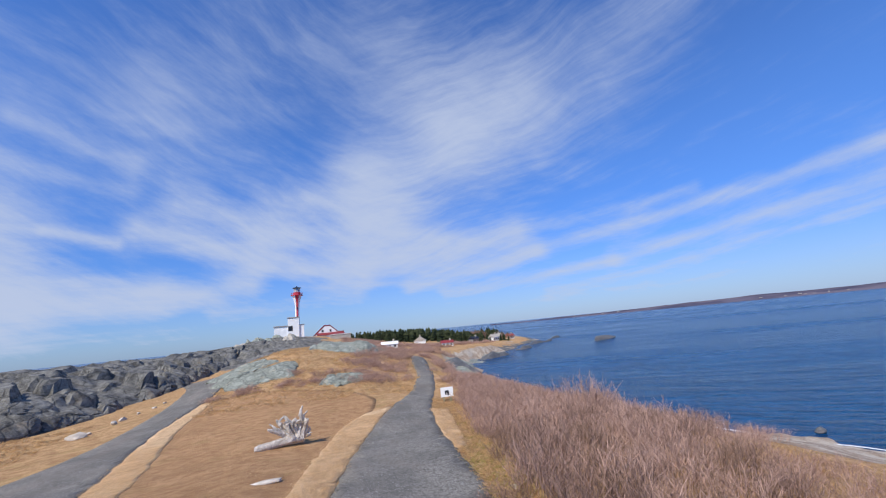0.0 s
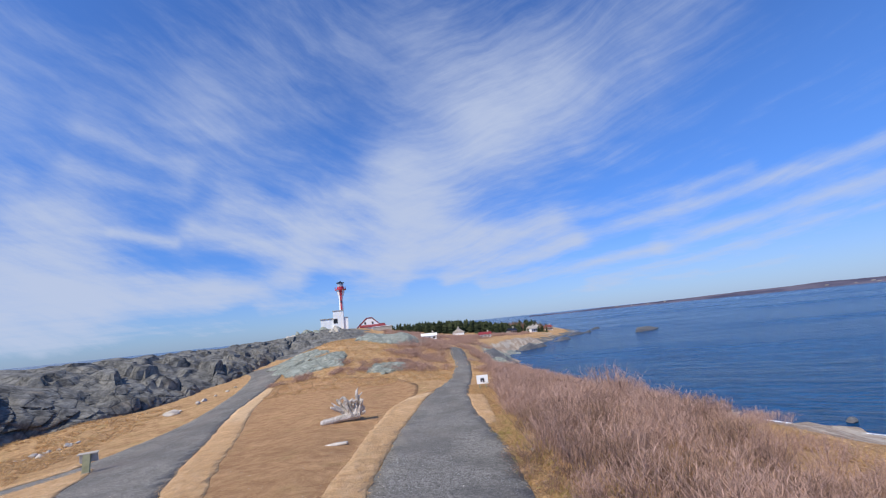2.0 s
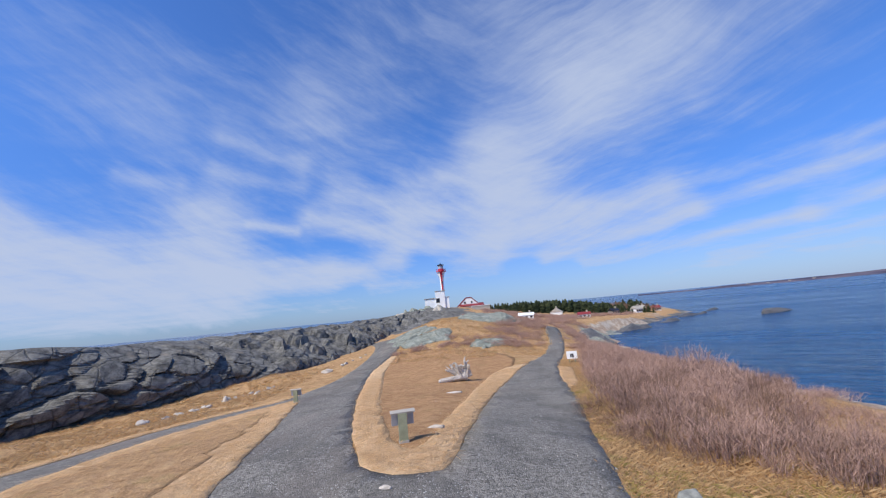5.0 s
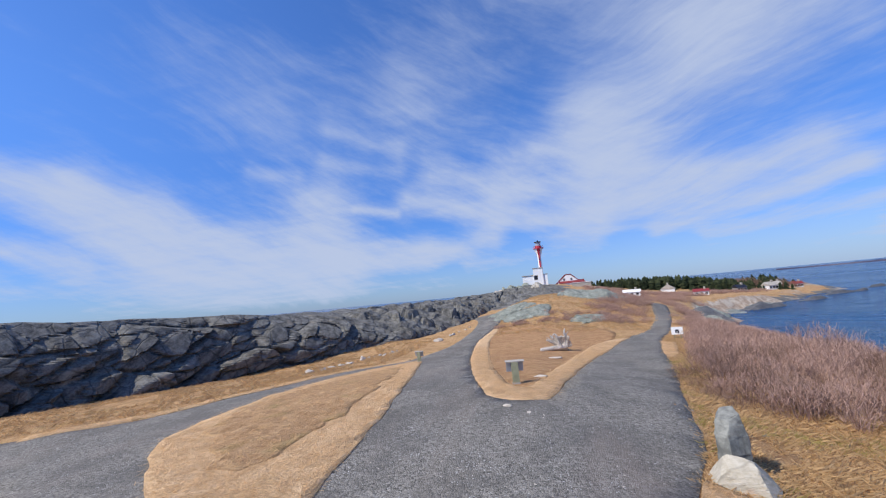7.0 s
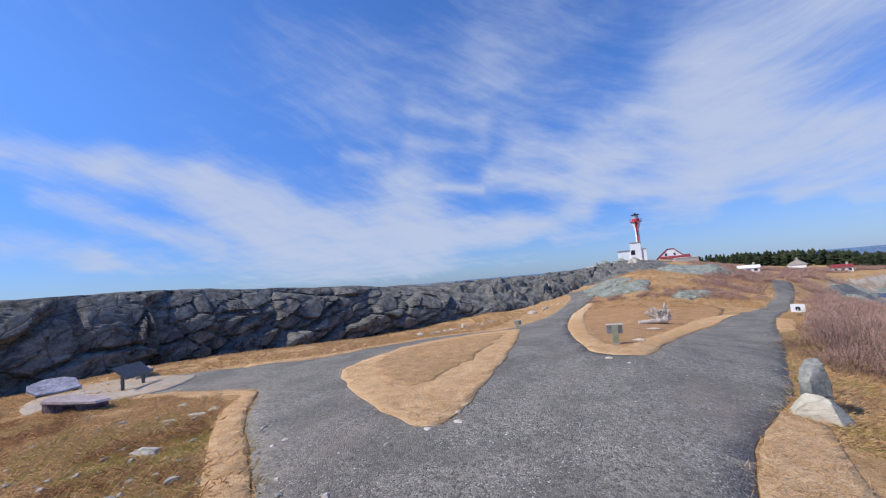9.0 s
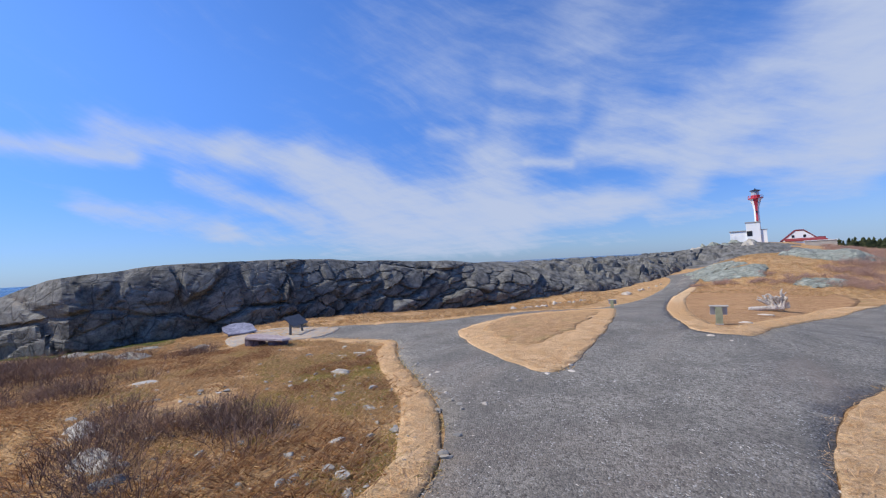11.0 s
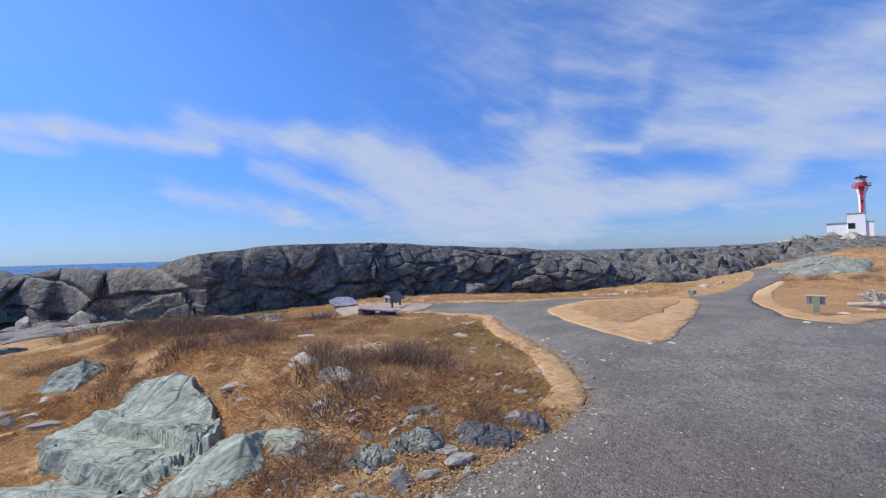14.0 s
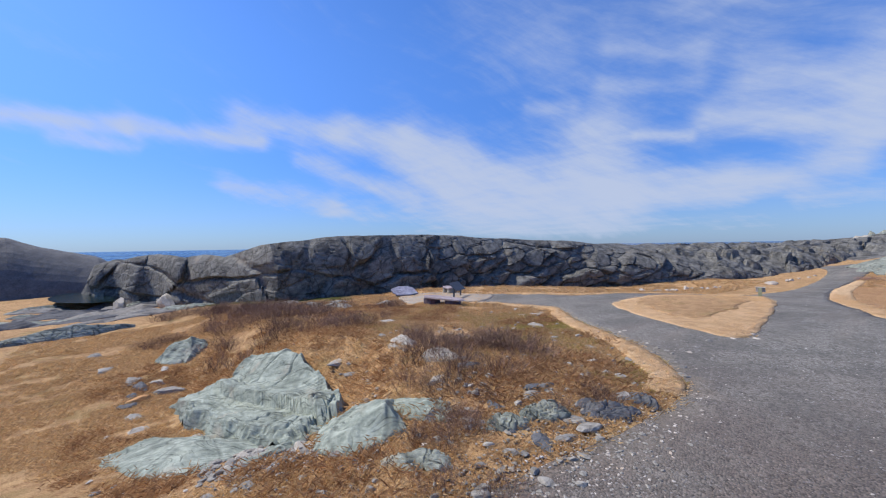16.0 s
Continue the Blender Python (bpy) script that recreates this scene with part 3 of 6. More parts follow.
def build_ground():
    xs = axis_steps([(-125, -60, 3), (-60, -32, 1.0), (-32, 30, 0.5), (30, 60, 1.2), (60, 220, 4)])
    ys = axis_steps([(-95, -40, 2.0), (-40, 30, 0.5), (30, 95, 0.9), (95, 175, 1.3), (175, 210, 2.5), (210, 420, 7)])
    gx, gy = np.meshgrid(xs, ys)
    z = land_z(gx, gy)
    under = inside(gx, gy, GRAVEL)
    for dx, dy in ((0.7, 0), (-0.7, 0), (0, 0.7), (0, -0.7)):
        under &= inside(gx + dx, gy + dy, GRAVEL)
    z = np.where(under, z - 0.10, z)
    faces = grid_faces(len(ys), len(xs))
    cx, cy = (gx[:-1, :-1] + gx[1:, 1:]).ravel() / 2, (gy[:-1, :-1] + gy[1:, 1:]).ravel() / 2
    inland = shore_x(cy) - cx + 2.5 * rough_of(cx, cy, 8, 3, 21)
    pick = np.where(inland < np.where(cy < 26, np.interp(cy, [-10, 12, 20, 26], [17.5, 16.5, 13, 8]), 5.5), 1, 0)
    pick = np.where((inland >= 3) & (inland < 8) & (cy > 40) & (cy < 98), 2, pick)
    pick = np.where((cy > 95) & (cx > 35) & (cx < 72) & (inland < 9), np.where(inland + 3 * rough_of(cx, cy, 4, 3, 46) < 0.5, 2, 1), pick)
    pick = np.where((cx >= 72) & (inland < 14), np.where(rough_of(cx, cy, 6, 3, 44) > 0.12, 1, np.where(inland < 4, 3, 0)), pick)
    hill = (hump(cx, cy, -14, 138, 27, 40) + 0.5 * rough_of(cx, cy, 9, 4, 40) > 0.40) & (cy < 174)
    pick = np.where(hill, 3, pick)
    ob = mesh_object("ground", np.stack([gx.ravel(), gy.ravel(), z.ravel()], 1), faces, [M_GROUND, M_BEACH, M_MOUND_ROCK, M_CLIFF], True, pick)
    tagged(ob, "dry heath ground with straw-coloured grass, shingle and bedrock", "ground", kind="structure")


def build_sea():
    steps = axis_steps([(-4700, -300, 440), (-300, 300, 20), (300, 4700, 440)])
    gx, gy = np.meshgrid(steps, steps)
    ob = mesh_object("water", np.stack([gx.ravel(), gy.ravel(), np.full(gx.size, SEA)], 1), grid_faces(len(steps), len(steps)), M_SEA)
    tagged(ob, "deep blue sea with small wind ripples", "sea", kind="structure")


def build_paths():
    tagged(draped("path", GRAVEL, 0.03, M_GRAVEL, 0.8, 0.22, 0.012), "grey crushed-gravel footpath with forks and pale dusty patches", "path", kind="structure")
    inner = curve_points([(5.2, 33.5), (2.4, 27.3), (-0.3, 14.5), (-1.7, 6.9), (-2.1, 4.2), (-2.9, 4.0), (-3.8, 6.9), (-5.2, 13.8), (-7.0, 26), (-8.4, 38), (-8.3, 50)], closed=False)
    outer = [p for p in WEDGE if p[1] < 50 and (p[0] < 0 or p[1] < 34.5)]
    tagged(draped("straw_border", np.concatenate([outer, inner]), 0.05, M_STRAW, 0.5, 0.35, 0.02, 4), "pale straw mulch border round a mown lawn", "straw mulch", group="straw borders", kind="structure")
    tagged(draped("lawn", grown(np.concatenate([inner[::-1], curve_points([(5.2, 33.5), (6.5, 40), (4, 46), (-3, 49), (-8.3, 50)], closed=False)[1:-1]]), 0.5), 0.03, M_LAWN, 0.7, 0.2, 0.015, 8),
        "short reddish-brown dry lawn between two gravel paths", "lawn", group="lawns", kind="structure")
    tagged(draped("straw_border", ISLAND, 0.055, M_STRAW, 0.5, 0.35, 0.03, 12), "pale straw mulch border round a small lawn", "straw mulch", group="straw borders", kind="structure")
    small = curve_points([(-14.7, -0.1), (-12.5, -2.3), (-10.4, -4.0), (-9.2, -3.2), (-9.2, 0.6), (-9.9, 5), (-11.4, 11), (-13, 17), (-14.6, 15), (-15.3, 10), (-15.2, 5), (-15.1, 2)], 0.5)
    tagged(draped("lawn", small, 0.072, M_ISLAND, 0.4, 1.1, 0.03, 16), "short dry lawn island with a green tuft", "lawn", group="lawns", kind="structure")
    edge = curve_points([(-24.3, -6.2), (-20.2, -5.4), (-17.6, -5.0), (-16.3, -6.0), (-13.5, -8.5), (-8.6, -11.9), (-6.3, -14.4), (-5.5, -16.1)], closed=False)
    back = curve_points([(-6.4, -16.4), (-7.0, -15.0), (-9.5, -12.4), (-14.2, -9.1), (-16.3, -7.2), (-17.6, -5.7), (-20.0, -6.1), (-24.2, -6.8)], closed=False)
    tagged(draped("straw_border", np.concatenate([edge, back]), 0.055, M_STRAW, 0.4, 0.25, 0.03, 20), "narrow straw mulch strip along rough heath", "straw mulch", group="straw borders", kind="structure")
    edge = curve_points([(10.0, 31.4), (8.1, 23.5), (7.0, 18.5)], closed=False)
    back = curve_points([(7.6, 18.6), (9.1, 23), (11.0, 30)], closed=False)
    tagged(draped("straw_border", np.concatenate([edge, back]), 0.055, M_STRAW, 0.4, 0.2, 0.03, 24), "straw mulch strip below red-brown shrubs", "straw mulch", group="straw borders", kind="structure")
    edge = curve_points([(1.65, -3.3), (0.55, -6), (-0.05, -8.7), (-0.35, -13), (-0.4, -19)], closed=False)
    back = curve_points([(1.2, -19), (1.4, -13), (1.6, -9), (2.0, -6), (2.3, -4)], closed=False)
    tagged(draped("straw_border", np.concatenate([edge, back]), 0.055, M_STRAW, 0.4, 0.25, 0.03, 28), "straw mulch strip beside the gravel path and boulder", "straw mulch", group="straw borders", kind="structure")
    bank = curve_points([(-24, -1.0), (-21.8, 1.0), (-19.4, 3.9), (-18.7, 8), (-18.8, 15), (-17.3, 20.8), (-15.2, 26)], closed=False)
    back = curve_points([(-16.0, 27), (-18.3, 21.5), (-19.9, 15.4), (-19.8, 8), (-20.5, 4), (-22.6, 1.7), (-24.4, -0.2)], closed=False)
    tagged(draped("straw_border", np.concatenate([bank, back]), 0.055, M_STRAW, 0.4, 0.25, 0.03, 32), "straw strip between gravel path and cliff foot", "straw mulch", group="straw borders", kind="structure")
    pad = curve_points([(-24.5, -6.4), (-29, -9.0), (-33.5, -7.6), (-36.5, -4.6), (-33.5, -2.9), (-29.5, -2.5), (-25.6, -2.9)], 0.7)
    tagged(draped("terrace", pad, 0.07, M_CONCRETE, 0.6, 0.1), "pale compacted terrace with stone seats", "terrace", kind="structure")


def crest(y):
    """The cliff: foot x, crest x and crest height along y. The southern end swings in and out."""
    raw = y
    y = np.where(y < -20, y + 0.75 * smooth(-20, -24, y) * np.sin(1.25 * y), y)
    foot = np.interp(y, [-60, -36, -31, -24.5, -18.5, -15, -5, 5, 15, 24, 31, 38, 46, 55, 70, 95, 130, 170], [-100, -90, -83, -69, -56.5, -48.5, -45, -44, -42, -40, -35.5, -31, -25.5, -20.5, -17.5, -17, -15, -6])
    top = np.interp(y, [-60, -40, -25, -15, -5, 5, 20, 35, 60, 85, 110, 138, 162, 185], [-92, -84, -74, -59, -54, -52, -50, -44, -40, -37, -33, -26, -15, -6])
    y = raw
    z = np.interp(y, [-60, -37, -34, -31, -25, -20, -18.5, -17.2, -15.6, -8, 5, 14, 23, 35, 56, 80, 110, 138, 162, 185], [-6, -5, 1.5, 2.8, 3.3, 3.3, 3.0, 3.8, 4.6, 5.4, 5.6, 5.3, 4.8, 4.1, 3.6, 3.4, 3.3, 3.5, 4.7, 5.4])
    near = smooth(50, 28, y)
    return foot, near * (foot - 2.6 - 2.2 * smooth(0, 14, y)) + (1 - near) * np.minimum(top, foot - 5), z


def build_cliff():
    ys = axis_steps([(-39, 60, 0.28), (60, 110, 0.7), (110, 172, 1.3)])
    face = np.linspace(0, 1, 52)
    foot, top, z = crest(ys)
    z = z + 0.45 * rough_of(ys, 0 * ys, 9, 4, 61) - 0.55 * (rough_of(ys, 0 * ys + 5, 3.5, 2, 64) > 0.28) + 0.5 * np.abs(np.sin(ys * 0.42)) * smooth(-17, -22, ys) - 0.3 * smooth(-17, -22, ys)
    low = land_z(foot, ys) - 1.2
    S, V = np.meshgrid(ys, face, indexing="ij")
    zf = low[:, None] + (z - low)[:, None] * V
    lean = V ** (5.0 - 2.6 * smooth(0, 14, S))
    xf = foot[:, None] + (top - foot)[:, None] * lean
    up = zf + 2
    # Joints dip gently along the northern face and stand steeply along the southern one.
    steep = np.radians(np.where(S + 2 * rough_of(S, up, 5, 2, 77) > 4, 27.0, 62.0))
    ws, wu = S + 1.0 * rough_of(S, up, 5, 3, 6), up + 1.0 * rough_of(S, up, 5, 3, 5)
    along, across = ws * np.cos(steep) + wu * np.sin(steep), wu * np.cos(steep) - ws * np.sin(steep)
    f1, f2, mark, tilt = cell_field(along, across, 7.0, 3.4, 0.25, 2.0)
    g1, g2, small, slant = cell_field(along + 0.3 * rough_of(S, up, 2, 2, 8), across, 3.2, 1.5, 0.3, 7.0)
    groove = smooth(0.0, 0.16, f2 - f1) ** 0.6
    crack = smooth(0.0, 0.14, g2 - g1)
    north = smooth(-2, 8, S)
    # Towards the south the blocks are larger, rounder and part along deep upright joints.
    b1, b2, big, lie = cell_field(along + 0.5 * rough_of(S, up, 1.6, 3, 27), across, 4.2, 5.4, 0.3, 11.0)
    gap = smooth(0.0, 0.17, b2 - b1)
    south = (2.0 * big - 0.7 + 2.0 * lie) * gap ** 0.5 - 1.05 * (1 - gap) + 0.38 * (small - 0.3) * crack - 0.2 * (1 - crack) + 0.24 * rough_of(S, up * 1.5, 2.2, 4, 15)
    out = (1.7 * mark - 0.5 + 2.8 * tilt) * groove - 1.0 * (1 - groove) + (0.35 + 0.5 * north) * (0.8 * small + 0.1 + 1.3 * slant) * crack - 0.25 * (1 - crack) + (0.2 + 0.14 * north) * rough_of(S, up * 1.5, 2.2, 4, 15)
    out = north * out + (1 - north) * south
    amount = np.sin(np.pi * np.clip(V * 0.85 + 0.12, 0, 1)) ** 0.6
    zf = zf + 0.35 * (mark - 0.5) * groove * (V > 0.4) * np.clip((1 - V) * 6, 0.3, 1)
    # Further on the slope lies back, and the blocks stand up from it.
    h1, h2, tall, lean_of = cell_field(S, xf, 4.5, 3.2, 0.4, 4.0)
    lying = smooth(38, 62, S) * np.sin(np.pi * np.clip(V, 0.0, 0.97)) ** 0.5
    zf = zf + lying * ((2.4 * tall - 0.5 + 1.6 * lean_of) * smooth(0, 0.18, h2 - h1) - 0.5 + 0.9 * rough_of(S, xf, 3, 4, 19))
    xf, yf = xf + out * amount * 0.85 * (1 - 0.7 * lying), S + 0.5 * (small - 0.5) * crack * amount
    # The top runs back from the crest and falls to the water behind.
    back = np.array([0.6, 1.5, 3, 5, 8, 12, 18, 26, 36, 48])
    fall = np.array([0.0, 0.12, 0.25, 0.4, 0.5, 0.7, 1.6, 4, 8, 13.5])
    xb = top[:, None] - back + 0 * S[:, :1]
    zb = z[:, None] - fall + 0.5 * rough_of(xb, ys[:, None] + 0 * xb, 4, 4, 71)
    X, Y, Z = np.concatenate([xf, xb], 1), np.concatenate([yf, ys[:, None] + 0 * xb], 1), np.concatenate([zf, zb], 1)
    m = X.shape[1]
    ob = mesh_object("cliff", np.stack([X.ravel(), Y.ravel(), Z.ravel()], 1), [f[::-1] for f in grid_faces(len(ys), m)], M_CLIFF, False)
    tagged(ob, "long dark grey jointed rock cliff with rounded blocks", "cliff", kind="structure")


def build_far_ridge():
    """Low dark rock ridge towards the open sea."""
    us, vs = np.linspace(0, 1, 90), np.linspace(-1, 1, 26)
    U, V = np.meshgrid(us, vs, indexing="ij")
    x, y = -116 - 4 * U + 13 * V, -33 - 75 * U + 3 * V
    top = np.interp(U, [0, 0.04, 0.1, 0.16, 0.22, 0.4, 0.9, 1.0], [0.5, 2.7, 3.9, 5.3, 6.8, 8.0, 7.0, 0.0])
    z = SEA - 1 + (top - SEA + 1) * np.cos(V * 1.5) ** 0.6 + 0.9 * rough_of(x, y, 5, 4, 80)
    ob = mesh_object("ridge", np.stack([x.ravel(), y.ravel(), z.ravel()], 1), grid_faces(90, 26), M_DARK_STONE, False)
    tagged(ob, "low dark rock ridge before the open sea", "rock ridge", kind="structure")


def build_far_shore():
    """The low coast across the water."""
    m, k, p = material("far_coast")
    c = k.mix(k.ramp(k.noise(k.stretch(p, (1, 1, 6)), 0.012, 5.0), 0.35, 0.65), (0.065, 0.062, 0.095), (0.135, 0.12, 0.15))
    finish(k, c, 1.0, spec=0.0)
    az = np.radians(np.linspace(27, 100, 160))
    rows = []
    for i, a in enumerate(az):
        high = 2 + 4 * smooth(27, 38, math.degrees(a)) + 10 * smooth(35, 66, math.degrees(a)) + 8 * rough_of(np.array([i * 1.0]), np.array([0.0]), 14, 4, 90)[0]
        for r, h in ((1480, -1.0), (1490, 3.0), (1530, high * 0.5), (1600, high), (1800, high * 0.7)):
            rows.append((r * math.sin(a), r * math.cos(a), SEA + h))
    ob = mesh_object("far_shore", rows, grid_faces(160, 5), m)
    tagged(ob, "long low brown coast across the water", "coast", kind="structure")
    rng = np.random.default_rng(23)
    verts, faces = [], []
    for _ in range(16):
        a, w, h = radians(rng.uniform(38, 78)), rng.uniform(1.5, 3.5), rng.uniform(1.5, 2.6)
        x, y, z0 = 1500 * math.sin(a), 1500 * math.cos(a), SEA + rng.uniform(2, 6)
        base = len(verts)
        verts += [(x + i * w, y + j * w, z0 + k2 * h) for i in (-1, 1) for j in (-1, 1) for k2 in (0, 1)]
        faces += [tuple(base + i for i in f) for f in ((0, 1, 3, 2), (4, 6, 7, 5), (0, 4, 5, 1), (2, 3, 7, 6), (1, 5, 7, 3))]
    tagged(mesh_object("far_buildings", verts, faces, M_CONCRETE, False), "tiny pale houses on the far coast", "houses", kind="stuff")


build_ground()
build_sea()
build_paths()
build_cliff()
build_far_ridge()
build_far_shore()


# ---- the lighthouse hill ----
def top_of(x, y):
    return float(land_z(np.array([x]), np.array([y]))[0])


def thing(name, x, y, z, label, category, group="", turn=0.0):
    ob = new(name)
    ob.matrix_basis = pose(x, y, z, 0, 0, turn)
    return tagged(ob, label, category, group)


def build_lighthouse(x, y, z):
    t = thing("lighthouse", x, y, z - 0.6, "tall red and white striped apple-core lighthouse with red lantern", "lighthouse")
    shaft = [(0, 1.6), (1.0, 1.35), (3, 1.12), (9, 0.92), (13.6, 0.92), (15.4, 1.15), (17.4, 1.8), (18.3, 2.1)]
    white = ring_solid(bmesh.new(), [(0, 0, h, r, r) for h, r in shaft], 8, math.pi / 8)
    part("tower", white, M_WHITE, t)
    for i in range(1, 8, 2):
        bm = bmesh.new()
        a0, a1 = (math.pi / 8 + 2 * math.pi * (i + j) / 8 for j in (0, 1))
        rows = [[bm.verts.new(((r + 0.03) * math.cos(a), (r + 0.03) * math.sin(a), h + 0.02)) for a in (a0, a1)] for h, r in shaft]
        for a, b in zip(rows, rows[1:]):
            bm.faces.new((a[0], a[1], b[1], b[0]))
        part("stripe", bm, M_RED, t, "red painted stripe")
    part("gallery", ring_solid(bmesh.new(), [(0, 0, 18.25, 2.5, 2.5), (0, 0, 18.55, 2.5, 2.5)], 16), M_RED, t, "red gallery deck")
    rail = bmesh.new()
    for h in (19.0, 19.5):
        pts = [(2.4 * math.cos(a), 2.4 * math.sin(a), h) for a in np.linspace(0, 2 * math.pi, 17)]
        tube(rail, pts, [0.04] * 17, 4)
    for a in np.linspace(0, 2 * math.pi, 13)[:-1]:
        tube(rail, [(2.4 * math.cos(a), 2.4 * math.sin(a), h) for h in (18.5, 19.5)], [0.04, 0.04], 4)
    part("railing", rail, M_RED, t, "red iron gallery railing")
    part("lantern_base", ring_solid(bmesh.new(), [(0, 0, 18.5, 1.5, 1.5), (0, 0, 19.7, 1.5, 1.5)], 10), M_RED, t, "red lantern base")
    part("lantern_glass", ring_solid(bmesh.new(), [(0, 0, 19.7, 1.3, 1.3), (0, 0, 21.4, 1.3, 1.3)], 10), M_PANEL_GREY, t, "pale reflecting lantern glazing")
    part("lantern_roof", ring_solid(bmesh.new(), [(0, 0, 21.4, 1.8, 1.8), (0, 0, 21.7, 1.75, 1.75), (0, 0, 22.1, 0.4, 0.4), (0, 0, 22.5, 0.1, 0.1)], 10), M_DARK, t, "dark lantern roof")
    for h in (4.5, 8.5, 12.5):
        part("window", boxed(-0.28, 0.28, -1.45, -1.1, h, h + 0.8), M_DARK, t)


def build_fog_building(x, y, z):
    t = thing("fog_signal_building", x, y, z - 0.6, "white two-part flat-roofed building at the lighthouse foot", "building")
    part("low_wing", boxed(-8.6, -2.4, -4.2, 2.2, 0, 5.0, 0.05), M_WHITE, t)
    part("roof", boxed(-8.9, -2.2, -4.5, 2.4, 5.0, 5.3), M_CONCRETE, t, "flat grey roof slab")
    part("tall_wing", boxed(-3.4, 1.0, -4.6, 2.6, 0, 8.2, 0.05), M_WHITE, t)
    part("roof", boxed(-3.6, 1.2, -4.8, 2.8, 8.2, 8.5), M_CONCRETE, t, "flat grey roof slab")
    part("side_wing", boxed(1.0, 2.9, -4.0, 2.0, 0, 5.2, 0.05), M_WHITE, t)
    part("roof", boxed(1.0, 3.1, -4.2, 2.2, 5.2, 5.4), M_CONCRETE, t)
    win = part("window", boxed(-3.2, -1.6, -4.68, -4.5, 3.0, 4.9), M_DARK, t)
    part("window_frame", boxed(-3.3, -1.5, -4.64, -4.58, 2.9, 5.0), M_CONCRETE, win)
    for px in (-7.6, -5.6):
        part("window", boxed(px, px + 0.8, -4.26, -4.1, 2.4, 3.6), M_WHITE, t)


def build_keepers_house(x, y, z):
    t = thing("keepers_house", x, y, z - 0.8, "white gambrel-gabled house with dull red roof and porch", "house")
    bm = bmesh.new()
    out = [(-5.0, 0), (5.0, 0), (5.0, 1.9), (1.1, 5.4), (-1.1, 5.4), (-5.0, 1.9)]
    rows = [[bm.verts.new((a, d, b)) for a, b in out] for d in (-4, 5)]
    bm.faces.new(rows[0])
    bm.faces.new(rows[1][::-1])
    for i in range(6):
        bm.faces.new((rows[0][i], rows[1][i], rows[1][(i + 1) % 6], rows[0][(i + 1) % 6]))
    bmesh.ops.recalc_face_normals(bm, faces=bm.faces)
    part("wall", bm, M_WHITE, t)
    line = [(-5.6, 1.45), (-1.2, 5.5), (1.2, 5.5), (5.6, 1.45)]
    bm = bmesh.new()
    for (a, b), (c, d) in zip(line, line[1:]):
        quad = [bm.verts.new(v) for v in ((a, -4.12, b), (c, -4.12, d), (c, 5.2, d), (a, 5.2, b))]
        f = bm.faces.new(quad)
        ext = bmesh.ops.extrude_face_region(bm, geom=[f])["geom"]
        bmesh.ops.translate(bm, verts=[v for v in ext if isinstance(v, bmesh.types.BMVert)], vec=(0, 0, 0.42))
    bmesh.ops.recalc_face_normals(bm, faces=bm.faces)
    part("roof", bm, M_ROOF_RED, t, "dull red shingled gambrel roof")
    bm = bmesh.new()
    quad = [bm.verts.new(v) for v in ((-4.6, -6.4, 1.5), (7.4, -6.4, 1.5), (6.2, -3.9, 2.4), (-4.6, -3.9, 2.4))]
    f = bm.faces.new(quad)
    ext = bmesh.ops.extrude_face_region(bm, geom=[f])["geom"]
    bmesh.ops.translate(bm, verts=[v for v in ext if isinstance(v, bmesh.types.BMVert)], vec=(0, 0, 0.25))
    bmesh.ops.recalc_face_normals(bm, faces=bm.faces)
    part("porch_roof", bm, M_ROOF_RED, t, "red porch roof")
    part("porch", boxed(-4.4, 7.0, -6.0, -4.0, 0, 1.5), M_WHITE, t)
    part("dormer", boxed(4.9, 7.2, -2, 3, 0, 2.9), M_ROOF_RED, t, "red side wing")
    for px in (-2.4, 0.9):
        part("window", boxed(px, px + 0.8, -4.06, -3.95, 2.9, 3.9), M_DARK, t)


build_lighthouse(0, 181, top_of(0, 181))
build_fog_building(-0.3, 178, top_of(0, 178) )
build_keepers_house(12.2, 184, top_of(12, 182))
low_wall = thing("low_building", 16.5, 168, top_of(16.5, 168) - 0.4, "low pale concrete outbuilding below the house", "building")
part("wall", boxed(-4.0, 4.0, -1.5, 1.5, 0, 2.2, 0.05), M_CONCRETE, low_wall)
part("roof", boxed(-4.2, 4.2, -1.7, 1.7, 2.2, 2.4), M_WHITE, low_wall)


# ---- stones and bedrock ----
def stone_mesh(name, size, seed, mats, detail=2, cuts=9, rough=0.06):
    """An angular, worn stone of the given half sizes, standing on z = 0 with a little of it buried."""
    rng = np.random.default_rng(seed)
    bm = bmesh.new()
    bmesh.ops.create_icosphere(bm, subdivisions=detail, radius=1.0)
    planes = []
    for _ in range(cuts):
        n = rng.normal(size=3)
        n[2] = abs(n[2]) * 0.8
        planes.append((n / np.linalg.norm(n), rng.uniform(0.36, 0.70)))
    for v in bm.verts:
        p = np.array(v.co)
        for n, d in planes:
            over = p @ n - d
            if over > 0:
                p = p - n * over
        p = p * (1 + rough * rng.normal() * 0.25)
        v.co = Vector(p * np.array(size))
    low = min(v.co.z for v in bm.verts)
    for v in bm.verts:
        v.co.z -= low + 0.22 * size[2]
    me = bpy.data.meshes.new(name)
    bm.to_mesh(me)
    bm.free()
    me.materials.append(mats)
    return me


